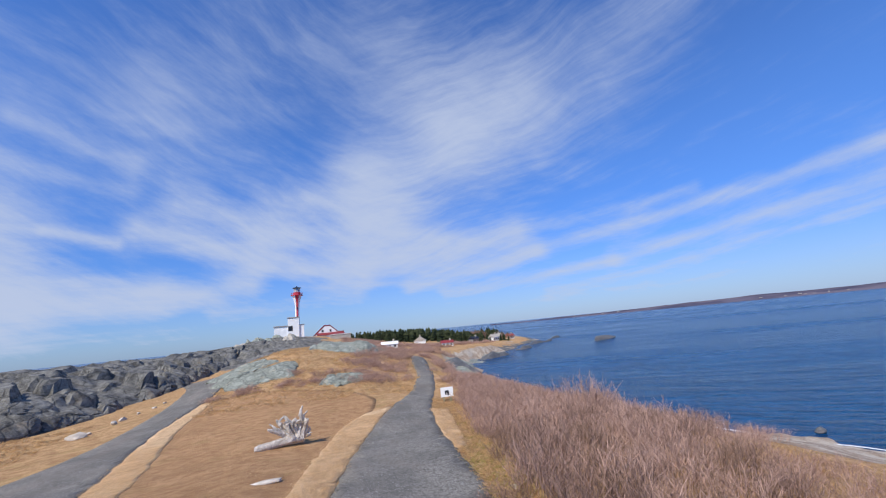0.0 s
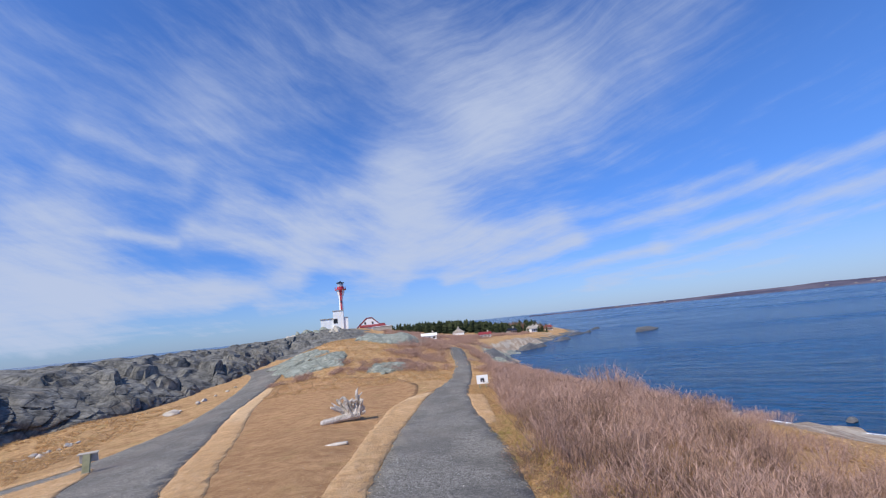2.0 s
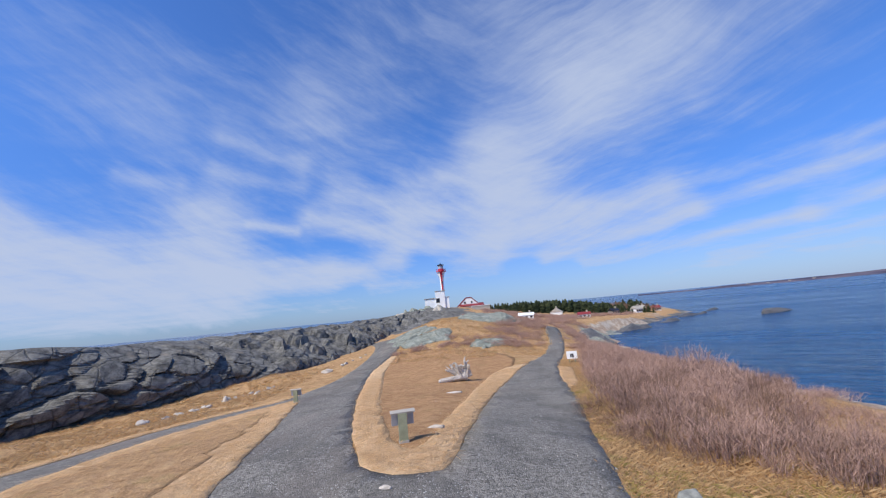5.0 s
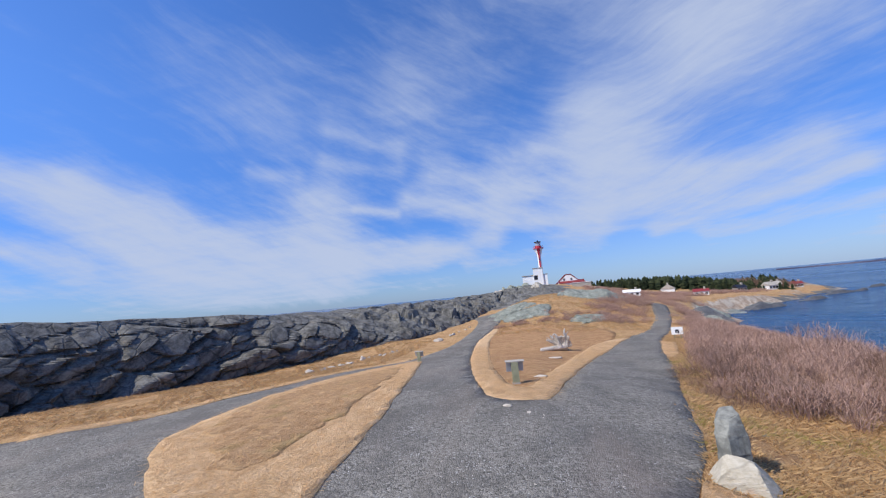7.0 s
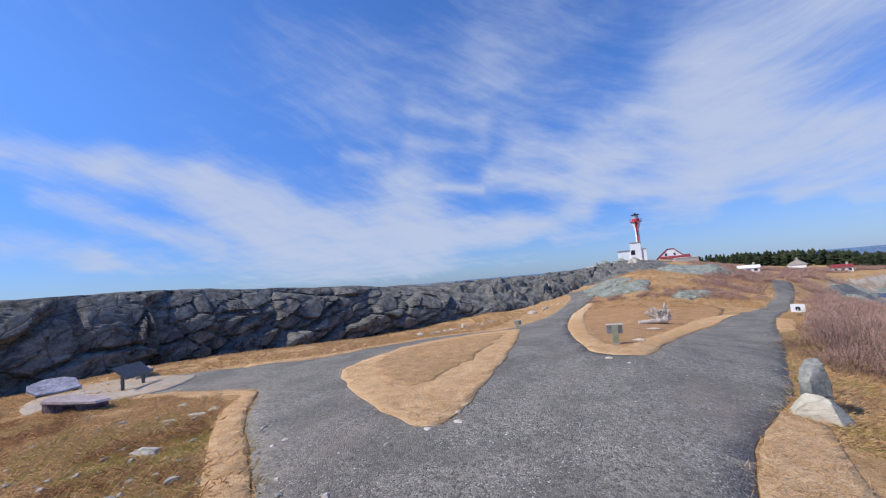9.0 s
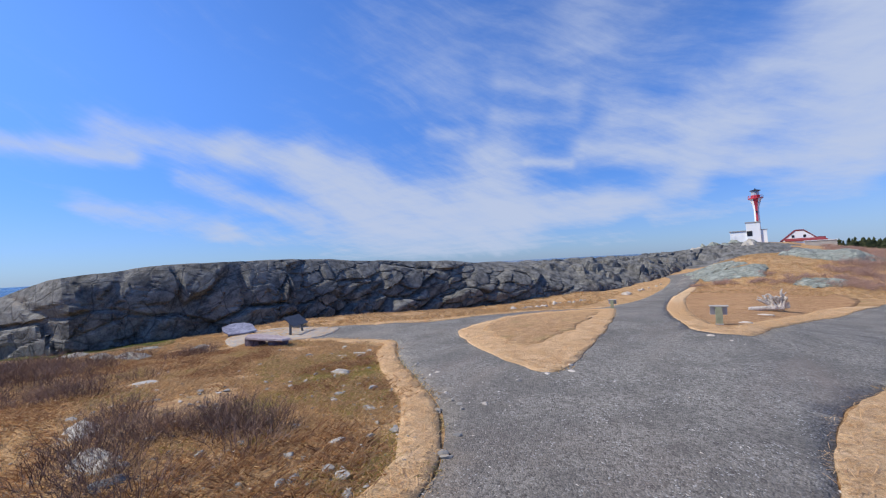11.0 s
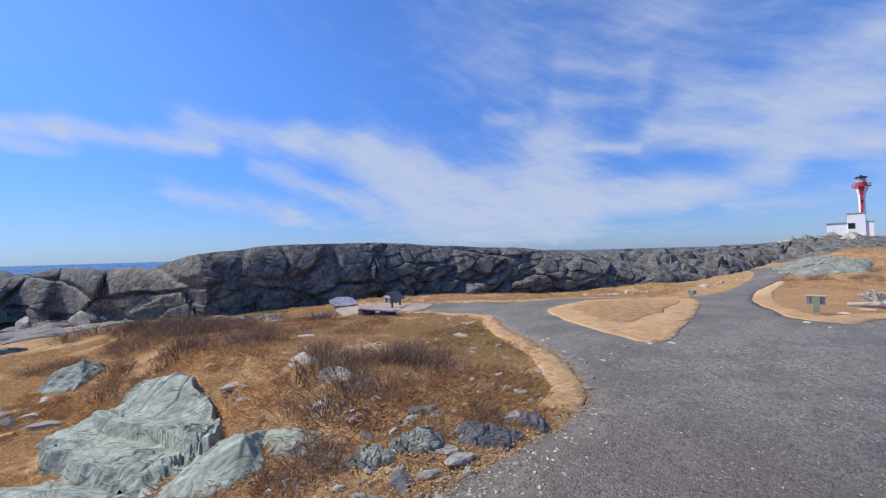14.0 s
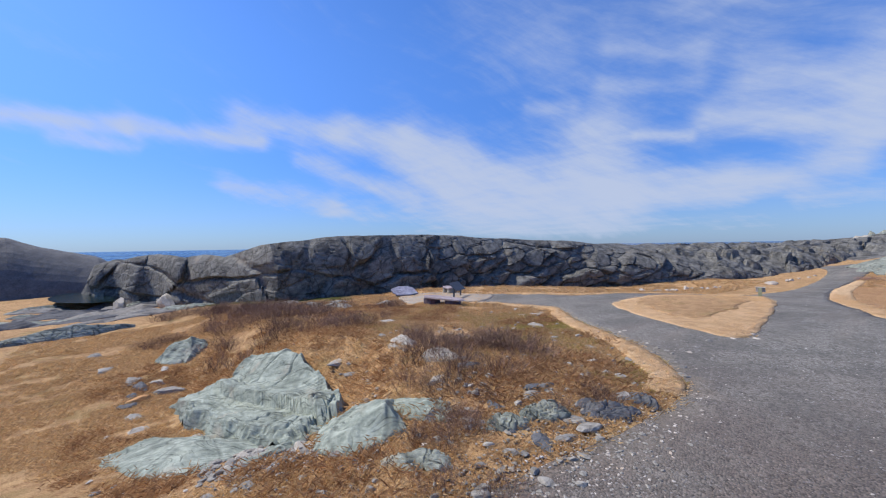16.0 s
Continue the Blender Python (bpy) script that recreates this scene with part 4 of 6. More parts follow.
def block_mesh(name, wide, deep, high, seed, mat):
    """An upright, faceted block that narrows a little and ends in a sloping top."""
    rng = np.random.default_rng(seed)
    bm = bmesh.new()
    sides = 5
    turns = np.sort(np.arange(sides) / sides * 6.283 + rng.uniform(-0.25, 0.25, sides))
    rows = []
    for f, grow in ((0.0, 1.0), (0.3, 1.06), (0.62, 1.0), (0.86, 0.86), (1.0, 0.62)):
        rows.append([bm.verts.new((wide * grow * math.cos(a) * (1 + 0.06 * rng.normal()), deep * grow * math.sin(a) * (1 + 0.06 * rng.normal()), high * (f + (0.10 * math.cos(a - 0.6) + 0.03 * rng.normal()) * f))) for a in turns])
    for lo, up in zip(rows, rows[1:]):
        for i in range(sides):
            bm.faces.new((lo[i], lo[(i + 1) % sides], up[(i + 1) % sides], up[i]))
    bm.faces.new(rows[-1])
    bm.faces.new(rows[0][::-1])
    bmesh.ops.bevel(bm, geom=bm.edges[:], offset=0.022, segments=1, affect="EDGES", profile=0.6)
    bmesh.ops.triangulate(bm, faces=bm.faces[:])
    bmesh.ops.subdivide_edges(bm, edges=[e for e in bm.edges if e.calc_length() > 0.16], cuts=1)
    for v in bm.verts:
        v.co += Vector(rng.normal(size=3) * 0.007)
    me = bpy.data.meshes.new(name)
    bm.to_mesh(me)
    bm.free()
    me.materials.append(mat)
    return me


def stone(name, x, y, size, seed, mat, label, category="stone", group="", turn=0.0, tilt=0.0, lift=0.0, detail=3, cuts=9):
    ob = new(name, stone_mesh(name, size, seed, mat, detail, cuts))
    low = min(top_of(x + a * size[0] * 0.6, y + b * size[1] * 0.6) for a, b in ((1, 0), (-1, 0), (0, 1), (0, -1), (0, 0)))
    ob.matrix_basis = pose(x, y, low + lift, tilt, 0, turn)
    return tagged(ob, label, category, group)


def ledge(name, cx, cy, lx, ly, high, turn, seed, mat, label, folds=9.0, steep=0.35, n=90, sink=0.25, strata=0.045, rag=1.0, saddle=0.0):
    """A bedrock ledge: a broad back of folded layers that breaks off on one side."""
    us = np.linspace(-1, 1, n)
    U, V = np.meshgrid(us, us, indexing="ij")
    rng = np.random.default_rng(seed)
    wu, wv = U + 0.30 * rag * rough_of(U * 1.6, V * 1.6, 0.8, 3, seed), V + 0.42 * rag * rough_of(U * 1.6 + 9, V * 1.6, 0.8, 3, seed + 1)
    planes = [(wv + 1.0) / (1.0 + steep) + 0.18 * wu, (1.0 - wv) / (1.05 - steep) * 1.1, (1.0 - wu) * 1.7, (1.0 + wu) * 1.3, 1.0 + 0.22 * wu + 0.1 * wv]
    for _ in range(4):
        t = rng.uniform(0, 6.283)
        planes.append(1.35 * (0.95 - (wu * math.cos(t) + wv * math.sin(t))))
    body = np.clip(np.min(planes, axis=0), 0, 1)
    fold = U * folds * 0.25 + V * folds * 0.8 + 2.6 * rough_of(U * 1.1, V * 1.1, 0.8, 2, seed + 3)
    layer = np.modf(fold + 40)[0]
    layer = np.where(layer < 0.85, layer / 0.85, (1 - layer) / 0.15)
    crack = smooth(0.03, 0.0, np.abs(rough_of(U * 1.6 + 7, V * 1.6, 0.9, 2, seed + 11)))
    skin = np.clip(body * 5, 0, 1)
    # A trough between two lobes, and a step where a slab has broken away.
    dip = 1 - saddle * np.exp(-(((wu + 0.25 * wv + 0.05) / 0.2) ** 2))
    step = saddle * 0.35 * (rough_of(U * 1.2 + 3, V * 1.2, 0.9, 3, seed + 21) + 0.35 * wv > 0.04)
    body = body * dip * (1 - step)
    h = high * body + skin * (strata * 0.55 * layer - (0.03 + 0.35 * strata) * crack + 0.06 * rough_of(U * 7, V * 7, 1.0, 3, seed + 9))
    c, s = math.cos(radians(turn)), math.sin(radians(turn))
    x = cx + (U * lx * c - V * ly * s)
    y = cy + (U * lx * s + V * ly * c)
    z = land_z(x, y) + h - sink * (1 - smooth(0.0, 0.12, body))
    ob = mesh_object(name, np.stack([x.ravel(), y.ravel(), z.ravel()], 1), grid_faces(n, n), mat, True)
    return tagged(ob, label, "rock ledge", "bedrock ledges")


def great_ledge():
    """The folded schist face on the south flank of the knoll: a rounded lip, a hollow sweep, an undercut step and a lower apron."""
    n, m = 260, 190
    U, W = np.meshgrid(np.linspace(0, 1, n), np.linspace(0, 1, m), indexing="ij")
    # The upper rim runs from the western knob to the eastern nose; the foot lies south of it.
    rim_x, rim_y = np.interp(U, [0, 0.3, 0.62, 0.85, 1], [-24.6, -20.6, -17.2, -14.6, -12.8]), np.interp(U, [0, 0.3, 0.62, 0.85, 1], [-22.3, -21.2, -20.5, -20.9, -21.7])
    foot_x, foot_y = np.interp(U, [0, 0.4, 0.75, 1], [-24.4, -20.0, -15.2, -12.4]), np.interp(U, [0, 0.4, 0.75, 1], [-25.9, -25.3, -24.2, -23.2])
    rag = 0.10 * rough_of(U * 6, W * 3, 1.0, 4, 301)
    x = rim_x + (foot_x - rim_x) * (W + rag)
    y = rim_y + (foot_y - rim_y) * (W + rag) + 0.5 * rough_of(U * 7, W, 1.0, 3, 303) * (1 - W)
    lip = smooth(0.0, 0.10, W) * (1 - 0.75 * smooth(0.12, 0.42, W))
    step_at = 0.66 - 0.20 * smooth(0.25, 0.7, U) + 0.06 * rough_of(U * 5, W * 0, 1.0, 3, 305)
    over = smooth(0.30, 0.0, step_at - W) * (W < step_at)
    bench = np.where(W < step_at, 0.62 * over, 0.10 + 0.22 * smooth(0.0, 0.22, W - step_at)) * smooth(0.12, 0.3, U) * (1 - smooth(0.80, 0.95, U))
    west = 0.55 * np.exp(-(((U - 0.16) / 0.16) ** 2 + ((W - 0.68) / 0.26) ** 2))
    nose = 0.22 * np.exp(-(((U - 0.84) / 0.10) ** 2 + ((W - 0.35) / 0.40) ** 2))
    body = 0.62 * lip * (1 - 0.7 * smooth(0.5, 0.9, U)) + bench + west + nose + 0.16
    # Layers sweep along the face and turn upright round the nose.
    turn = smooth(0.55, 0.85, U)
    phase = (1 - turn) * (11 * W - 3.0 * U) + turn * (15 * U + 4 * W) + 2.2 * rough_of(U * 4, W * 2.4, 1.0, 3, 307)
    saw = np.modf(phase + 60)[0]
    saw = np.where(saw < 0.8, saw / 0.8, (1 - saw) / 0.2)
    thin = np.modf(phase * 3.3 + 60)[0]
    crack = smooth(0.035, 0.0, np.abs(rough_of(U * 5 + 7, W * 3, 0.9, 3, 311)))
    edge = np.minimum(np.minimum(U, 1 - U) * 9, np.minimum(W, 1 - W) * 9)
    skin = np.clip(edge + 2.2 * rough_of(U * 9, W * 6, 1.0, 4, 313), 0, 1)
    h = skin * (body + (0.04 + 0.03 * turn) * saw + 0.012 * thin - 0.12 * crack + 0.16 * rough_of(U * 9, W * 6, 1.0, 4, 315))
    z = land_z(x, y) + h - 0.3 * (1 - skin)
    ob = mesh_object("rock_ledge", np.stack([x.ravel(), y.ravel(), z.ravel()], 1), [f[::-1] for f in grid_faces(n, m)], M_GREEN_ROCK, True)
    tagged(ob, "great pale grey-green schist ledge with folded layers and an undercut step", "rock ledge", "bedrock ledges")


def build_ledges():
    g = "pale grey-green folded schist ledge among dry grass"
    great_ledge()
    ledge("rock_ledge", -17.2, -26.0, 3.4, 1.5, 0.45, 22, 8, M_GREEN_ROCK, "low pale green schist slab below the great ledge", 6, 0.5, 110, strata=0.02)
    ledge("rock_ledge", -11.3, -22.2, 1.9, 1.2, 0.6, -14, 14, M_GREEN_ROCK, "smooth pale green schist hump beside the great ledge", 5, 0.5, 110, strata=0.02)
    ledge("rock_ledge", -10.2, -20.95, 1.6, 0.5, 0.22, 8, 15, M_GREEN_ROCK, "thin pale green schist slab in the grass", 4, 0.5, 60, strata=0.02)
    ledge("rock_ledge", -12.9, -23.9, 0.4, 1.2, 0.2, 12, 16, M_GREEN_ROCK, "narrow pale green schist rib among rubble", 4, 0.5, 50, strata=0.02)
    ledge("rock_ledge", -32.2, -24.8, 1.5, 1.3, 1.3, 60, 19, M_GREEN_ROCK, g, 8, 0.5, 70)
    ledge("rock_ledge", -23.6, -22.4, 1.0, 0.7, 0.7, 50, 20, M_GREEN_ROCK, "upright fluted schist knob at the great ledge's end", 8, 0.5, 70, strata=0.08)
    ledge("rock_ledge", -14.6, -18.6, 0.8, 0.4, 0.3, 15, 21, M_LICHEN, "pale lichened bedrock hump in the heath", 5, 0.5, 40)
    ledge("rock_ledge", -12.0, -18.75, 0.9, 0.35, 0.3, 20, 22, M_LICHEN, "pale lichened bedrock hump under bare twigs", 5, 0.5, 40)
    ledge("rock_ledge", -45.3, -32.0, 4.4, 1.1, 0.7, 97, 31, M_MOUND_ROCK, "long grey layered ledge beside the tidal pool", 8, 0.5, 90, strata=0.25, rag=1.5)
    ledge("rock_ledge", -60, -39, 7.0, 2.2, 0.6, 95, 37, M_MOUND_ROCK, "flat grey ledge beside a tidal pool", 8, 0.5, 70)
    ledge("rock_ledge", -60, -23.5, 4.0, 1.3, 0.7, 60, 41, M_MOUND_ROCK, "flat grey ledge at the cliff foot", 8, 0.5, 60)
    for x, y, lx, ly, h, turn, seed in ((-7.0, -19.6, 0.55, 0.3, 0.24, 40, 181), (-6.05, -18.5, 0.6, 0.32, 0.22, 50, 183), (-7.9, -22.4, 0.8, 0.3, 0.2, 30, 185), (-5.85, -17.5, 0.3, 0.22, 0.26, 30, 187), (-7.4, -20.4, 0.5, 0.28, 0.2, 30, 189)):
        ledge("rock_ledge", x, y, lx, ly, h, turn, seed, M_DARK_STONE if seed % 4 == 3 else M_MOUND_ROCK, "dark layered slate outcrop at the gravel's edge", 5, 0.7, 60, 0.2, 0.16, 1.6, 0.3)
    rng = random.Random(33)
    for i in range(24):
        x, y = rng.uniform(-82, -52), rng.uniform(-41, -26)
        ledge("rock_ledge", x, y, rng.uniform(1.6, 4.0), rng.uniform(0.6, 1.3), rng.uniform(0.4, 0.9), rng.uniform(70, 120), 140 + i, rng.choice((M_MOUND_ROCK, M_DARK_STONE, M_STONE)), "flat layered ledge in the heath near the tidal pool", 6, 0.5, 36)
    m = "grey-green bare rock face on the grassy mound"
    for x, y, lx, ly, h, turn, seed in ((-4.0, 57.5, 4.6, 3.8, 0.6, 15, 51), (-8.0, 60.5, 2.6, 2.2, 0.5, 35, 53), (8.3, 75, 6.5, 6.0, 1.7, -10, 57), (5.0, 51.5, 3.0, 3.0, 0.45, 0, 61), (13.5, 80, 2.6, 6.5, 0.6, 25, 67), (-7.5, 66, 3.5, 5.0, 0.5, 30, 63)):
        ledge("rock_ledge", x, y, lx, ly, h, turn, seed, M_MOUND_ROCK, m, 8, 0.4, 110, 0.5, 0.45, 2.1, 0.3)
    for i in range(14):
        x, y = rng.uniform(-22, 2), rng.uniform(150, 172)
        ledge("rock_ledge", x, y, rng.uniform(1.2, 2.6), rng.uniform(0.8, 1.6), rng.uniform(0.9, 1.8), rng.uniform(0, 180), 400 + i, rng.choice((M_LICHEN, M_MOUND_ROCK)), "pale bedrock outcrop on the lighthouse hill", 5, 0.5, 24, strata=0.2)
    for x, y, lx, ly, h, s in ((29.5, 63, 1.9, 7, 1.2, 71), (33.5, 79, 2.4, 8, 1.4, 73), (28.5, 53, 1.5, 5, 0.9, 77), (38.5, 93, 3, 8, 1.3, 79)):
        ledge("rock_ledge", x, y, lx, ly, h, -12, s, M_MOUND_ROCK, "grey-green shore rock above the water", 9, 0.4, 70, 0.6, 0.25)
    for x, y, lx, ly, h, s in ((34, 84, 3, 4, 2.2, 83), (60, 114, 9, 2.0, 2.6, 87), (82, 131, 9, 1.8, 2.6, 89), (103, 152, 14, 2, 3.0, 91), (125, 172, 12, 2, 3.0, 93)):
        ledge("rock_ledge", x, y, lx, ly, h, 25, s, M_DARK_STONE, "dark wet reef rock at the waterline", 9, 0.4, 50, 0.3, 0.25)


def build_islet():
    ob = new("islet", stone_mesh("islet", (12.0, 3.6, 1.25), 5, M_DARK_STONE, 4, 12, 0.08))
    ob.matrix_basis = pose(114, 127.5, SEA - 0.1, 0, 0, 20)
    tagged(ob, "low dark rock islet out in the water", "islet")
    ob = new("sea_rock", stone_mesh("sea_rock", (0.7, 0.4, 0.3), 6, M_DARK_STONE, 3))
    ob.matrix_basis = pose(38.5, 21.0, SEA - 0.05, 0, 0, 20)
    tagged(ob, "small dark rock awash near the beach", "rock")


def build_stones():
    label = "pale quartz stone lying along the path's edge"
    rng = random.Random(4)
    for i in range(26):
        f = i / 25
        x, y = -24.3 + 3.2 * f + rng.uniform(-0.6, 0.6), 22.5 + 15 * f + rng.uniform(-1.0, 1.0)
        s = rng.choice((0.15, 0.2, 0.28, 0.42))
        stone("stone", x, y, (s * 1.3, s, s * 0.75), 200 + i, M_WHITE_STONE, label, group="white path stones", turn=rng.uniform(0, 180), detail=2)
    for i in range(7):
        f = i / 6
        x, y = -17.0 + 2.6 * f + rng.uniform(-0.5, 0.5), 42 + 16 * f + rng.uniform(-1.0, 1.0)
        s = rng.choice((0.22, 0.35, 0.6))
        stone("stone", x, y, (s * 1.4, s, s * 0.7), 240 + i, M_WHITE_STONE, label, group="white path stones", turn=rng.uniform(0, 180), detail=2)
    ob = new("boulder", block_mesh("boulder", 0.43, 0.36, 1.22, 7, M_BLOCK))
    ob.matrix_basis = pose(2.66, -2.3, top_of(2.66, -2.3) + 0.02, -3, 6, 40)
    tagged(ob, "tall upright grey-green boulder standing behind pale quartz", "boulder")
    ob = new("boulder", stone_mesh("boulder", (1.08, 0.66, 0.44), 19, M_RUSTY_QUARTZ, 4, 16, 0.02))
    ob.matrix_basis = pose(2.4, -3.25, top_of(2.4, -3.25) - 0.04, 6, 0, -32)
    tagged(ob, "pale rust-stained quartz boulder beside the gravel path", "boulder")
    label = "weathered grey stone half buried in dry grass"
    hollow = ((-29.6, -27.4, 0.75, 0), (-28.4, -27.0, 0.8, 2), (-27.2, -25.9, 1.0, 0), (-24.9, -24.1, 0.65, 2), (-26.7, -26.9, 0.75, 3), (-27.4, -27.3, 0.55, 2), (-28.6, -26.3, 0.6, 1), (-26.2, -27.3, 0.5, 2), (-32.8, -28.7, 0.8, 1), (-36.5, -29.5, 0.8, 0),
        (-30.5, -25.8, 0.5, 1), (-24.1, -27.0, 0.7, 0), (-22.2, -26.9, 0.6, 1), (-17.9, -25.0, 0.45, 1), (-18.8, -25.2, 0.4, 1), (-17.0, -24.8, 0.3, 1), (-14.9, -24.5, 0.4, 2))
    heath = ((-10.8, -19.6, 0.5, 1), (-10.2, -19.3, 0.3, 0), (-9.2, -20.9, 0.55, 2), (-15.9, -20.0, 0.5, 0), (-10.5, -18.75, 0.45, 2), (-17.4, -19.9, 0.7, 1), (-21.0, -15.8, 0.7, 1),
        (-14.3, -10.9, 0.62, 1), (-16.5, -8.1, 0.4, 1), (-17.2, -8.9, 0.3, 1), (-5.8, -17.4, 0.35, 2), (-7.8, -16.7, 0.25, 0), (-11.2, -15.4, 0.28, 0), (-9.9, -13.2, 0.3, 0), (-8.6, -15.2, 0.3, 1),
        (-16.8, -7.4, 0.3, 1), (-19.0, -7.3, 0.4, 1), (3.6, -4.4, 0.22, 0), (4.9, 1.6, 0.3, 1), (3.4, 2.8, 0.22, 1), (6.6, 12.4, 0.3, 1), (-8.0, -18.4, 0.2, 0))
    rng = random.Random(21)
    for i in range(26):
        x, y = rng.uniform(-8.2, -6.0), rng.uniform(-21.0, -18.2) + (1.2 if i > 19 else 0)
        s = rng.uniform(0.12, 0.32)
        stone("stone", x, y, (s * 1.3, s * 0.8, s * 0.3), 700 + i, M_DARK_STONE if i % 3 else M_STONE, "dark broken slate flake at the path's edge", group="slate flakes", turn=rng.uniform(0, 180), tilt=rng.uniform(-14, 14), detail=2)
    for i in range(34):
        x, y = rng.uniform(-15.4, -11.6), rng.uniform(-24.9, -23.2)
        s = rng.uniform(0.10, 0.30)
        stone("stone", x, y, (s * 1.2, s * 0.85, s * 0.5), 760 + i, (M_STONE, M_LICHEN, M_GREEN_ROCK)[i % 3], "pale broken schist lump in the rubble below the ledge", group="ledge rubble", turn=rng.uniform(0, 180), tilt=rng.uniform(-14, 14), detail=2)
    kinds = (M_STONE, M_LICHEN, M_DARK_STONE, plain("rusty_stone", (0.42, 0.20, 0.07), (0.6, 0.34, 0.14), 3.0, 0.85, 0.02))
    said = (label, "pale lichen-grey flat stone in the heath", "dark slate stone on the heath", "rust-orange stone among grey stones")
    for i, (x, y, s, kind) in enumerate(hollow + heath):
        stone("stone", x, y, (s * 1.2, s * 0.75, s * 0.27), 300 + i, kinds[kind], said[kind], group="heath stones", turn=37 * i, tilt=(i * 29) % 17 - 8, lift=-0.07 * s, detail=3, cuts=13)


def build_scree():
    """Small loose stones at the path's edge and over the heath."""
    rng = np.random.default_rng(11)
    protos = []
    for i in range(6):
        me = stone_mesh("loose", (1, 0.7, 0.32), 500 + i, M_STONE, 2, 11, 0.0)
        protos.append((np.array([tuple(v.co) for v in me.vertices]), [tuple(p.vertices) for p in me.polygons]))
        bpy.data.meshes.remove(me)
    for name, spots, mat, label in (
        ("loose_stones", [(rng.uniform(-10.5, -5.2), rng.uniform(-27, -18.5), 0.03 + 0.15 * rng.random() ** 3) for _ in range(420)] + [(rng.uniform(-7.0, -4.4), rng.uniform(-25, -18.2), rng.uniform(0.015, 0.06)) for _ in range(900)] + [(rng.uniform(-24, -6), rng.uniform(-28, -8), 0.03 + 0.16 * rng.random() ** 3) for _ in range(160)] + [(rng.uniform(-16, -10.5), rng.uniform(-25.6, -22.9), 0.04 + 0.14 * rng.random() ** 2) for _ in range(420)] + [(rng.uniform(-17, -6), rng.uniform(-24, -11), 0.04 + 0.13 * rng.random() ** 2) for _ in range(380)], M_STONE, "small grey broken stones between ledge and path"),
        ("pale_pebbles", [(rng.uniform(-9, 3), rng.uniform(-24, 16), rng.uniform(0.012, 0.04)) for _ in range(1100)] + [(-3.0, 1.15, 0.16), (-2.2, 0.4, 0.11), (-6.35, -7.2, 0.18), (-6.6, -6.6, 0.15), (-6.9, -7.9, 0.14)]
            + [(rng.normal(-5.5 - 0.05 * (v + 20), 0.45), v, rng.uniform(0.015, 0.05)) for v in rng.uniform(-26, -15.5, 700)]
            + [(rng.uniform(-24, -7), rng.uniform(-28, -9), 0.025 + 0.11 * rng.random() ** 3) for _ in range(300)], M_WHITE_STONE, "scattered pale pebbles on gravel and heath")):
        verts, faces = [], []
        for x, y, s in spots:
            pv, pf = protos[rng.integers(6)]
            a = rng.uniform(0, 6.28)
            q = pv * s * rng.uniform(0.65, 1.4, 3)
            base = len(verts)
            z = top_of(x, y) + 0.02
            verts += [(x + v[0] * math.cos(a) - v[1] * math.sin(a), y + v[0] * math.sin(a) + v[1] * math.cos(a), z + v[2]) for v in q]
            faces += [tuple(base + i for i in f) for f in pf]
        tagged(mesh_object(name, verts, faces, mat, False), label, "stones", kind="stuff")


build_ledges()
def build_surf():
    """Thin broken foam where the water meets the beach."""
    m, k, p = material("white_foam")
    finish(k, (0.8, 0.82, 0.84), 0.9, k.noise(p, 3.0), 0.05)
    ys = np.arange(-30, 27, 0.3)
    wide = 0.10 + 0.8 * np.clip(rough_of(ys, 0 * ys, 5, 3, 131), 0, 1)
    mid = shore_x(ys) + 0.9 + 1.2 * rough_of(ys, 0 * ys + 3, 6, 3, 137)
    verts = [(a + d * w, b, SEA + 0.04 - 0.02 * abs(d)) for a, b, w in zip(mid, ys, wide) for d in (-1, 0, 1)]
    tagged(mesh_object("surf", verts, grid_faces(len(ys), 3), m), "thin white surf along the beach", "surf", kind="stuff")


build_surf()
build_islet()
build_stones()
build_scree()

pool = curve_points([(-75, -31), (-86, -32), (-93, -34), (-95, -38), (-88, -39.5), (-79, -37)], 2.0)
m_pool, k, p = material("still_tidal_water")
finish(k, (0.015, 0.03, 0.03), 0.06, k.noise(p, 2.0), 0.02, spec=0.5)
stone("boulder", -68.5, -24.6, (3.2, 1.3, 1.5), 91, M_LICHEN, "long pale smooth boulder beside the tidal pool", "boulder", "pool boulders", 10)
stone("boulder", -73.0, -30.0, (2.4, 1.2, 1.3), 92, M_LICHEN, "pale smooth boulder beside the tidal pool", "boulder", "pool boulders", 25)
tagged(mesh_object("tidal_pool", [(a, b, -3.30) for a, b in pool], [tuple(range(len(pool)))], m_pool, False), "still dark tidal pool below the cliff", "water", kind="structure")


# ---- plants ----
def ribbon(verts, faces, points, widths, side):
    base = len(verts)
    for p, w in zip(points, widths):
        verts += [tuple(p - side * w), tuple(p + side * w)]
    faces += [(base + 2 * i, base + 2 * i + 1, base + 2 * i + 3, base + 2 * i + 2) for i in range(len(points) - 1)]


def twig_material(name, a, b):
    m, k, p = material(name)
    island = k.tree.nodes.new("ShaderNodeNewGeometry").outputs["Random Per Island"]
    c = k.mix(k.math("ADD", k.math("MULTIPLY", island, 0.58), k.math("MULTIPLY", random_of(k), 0.42)), a, b)
    finish(k, c, 0.9, spec=0.15)
    return m


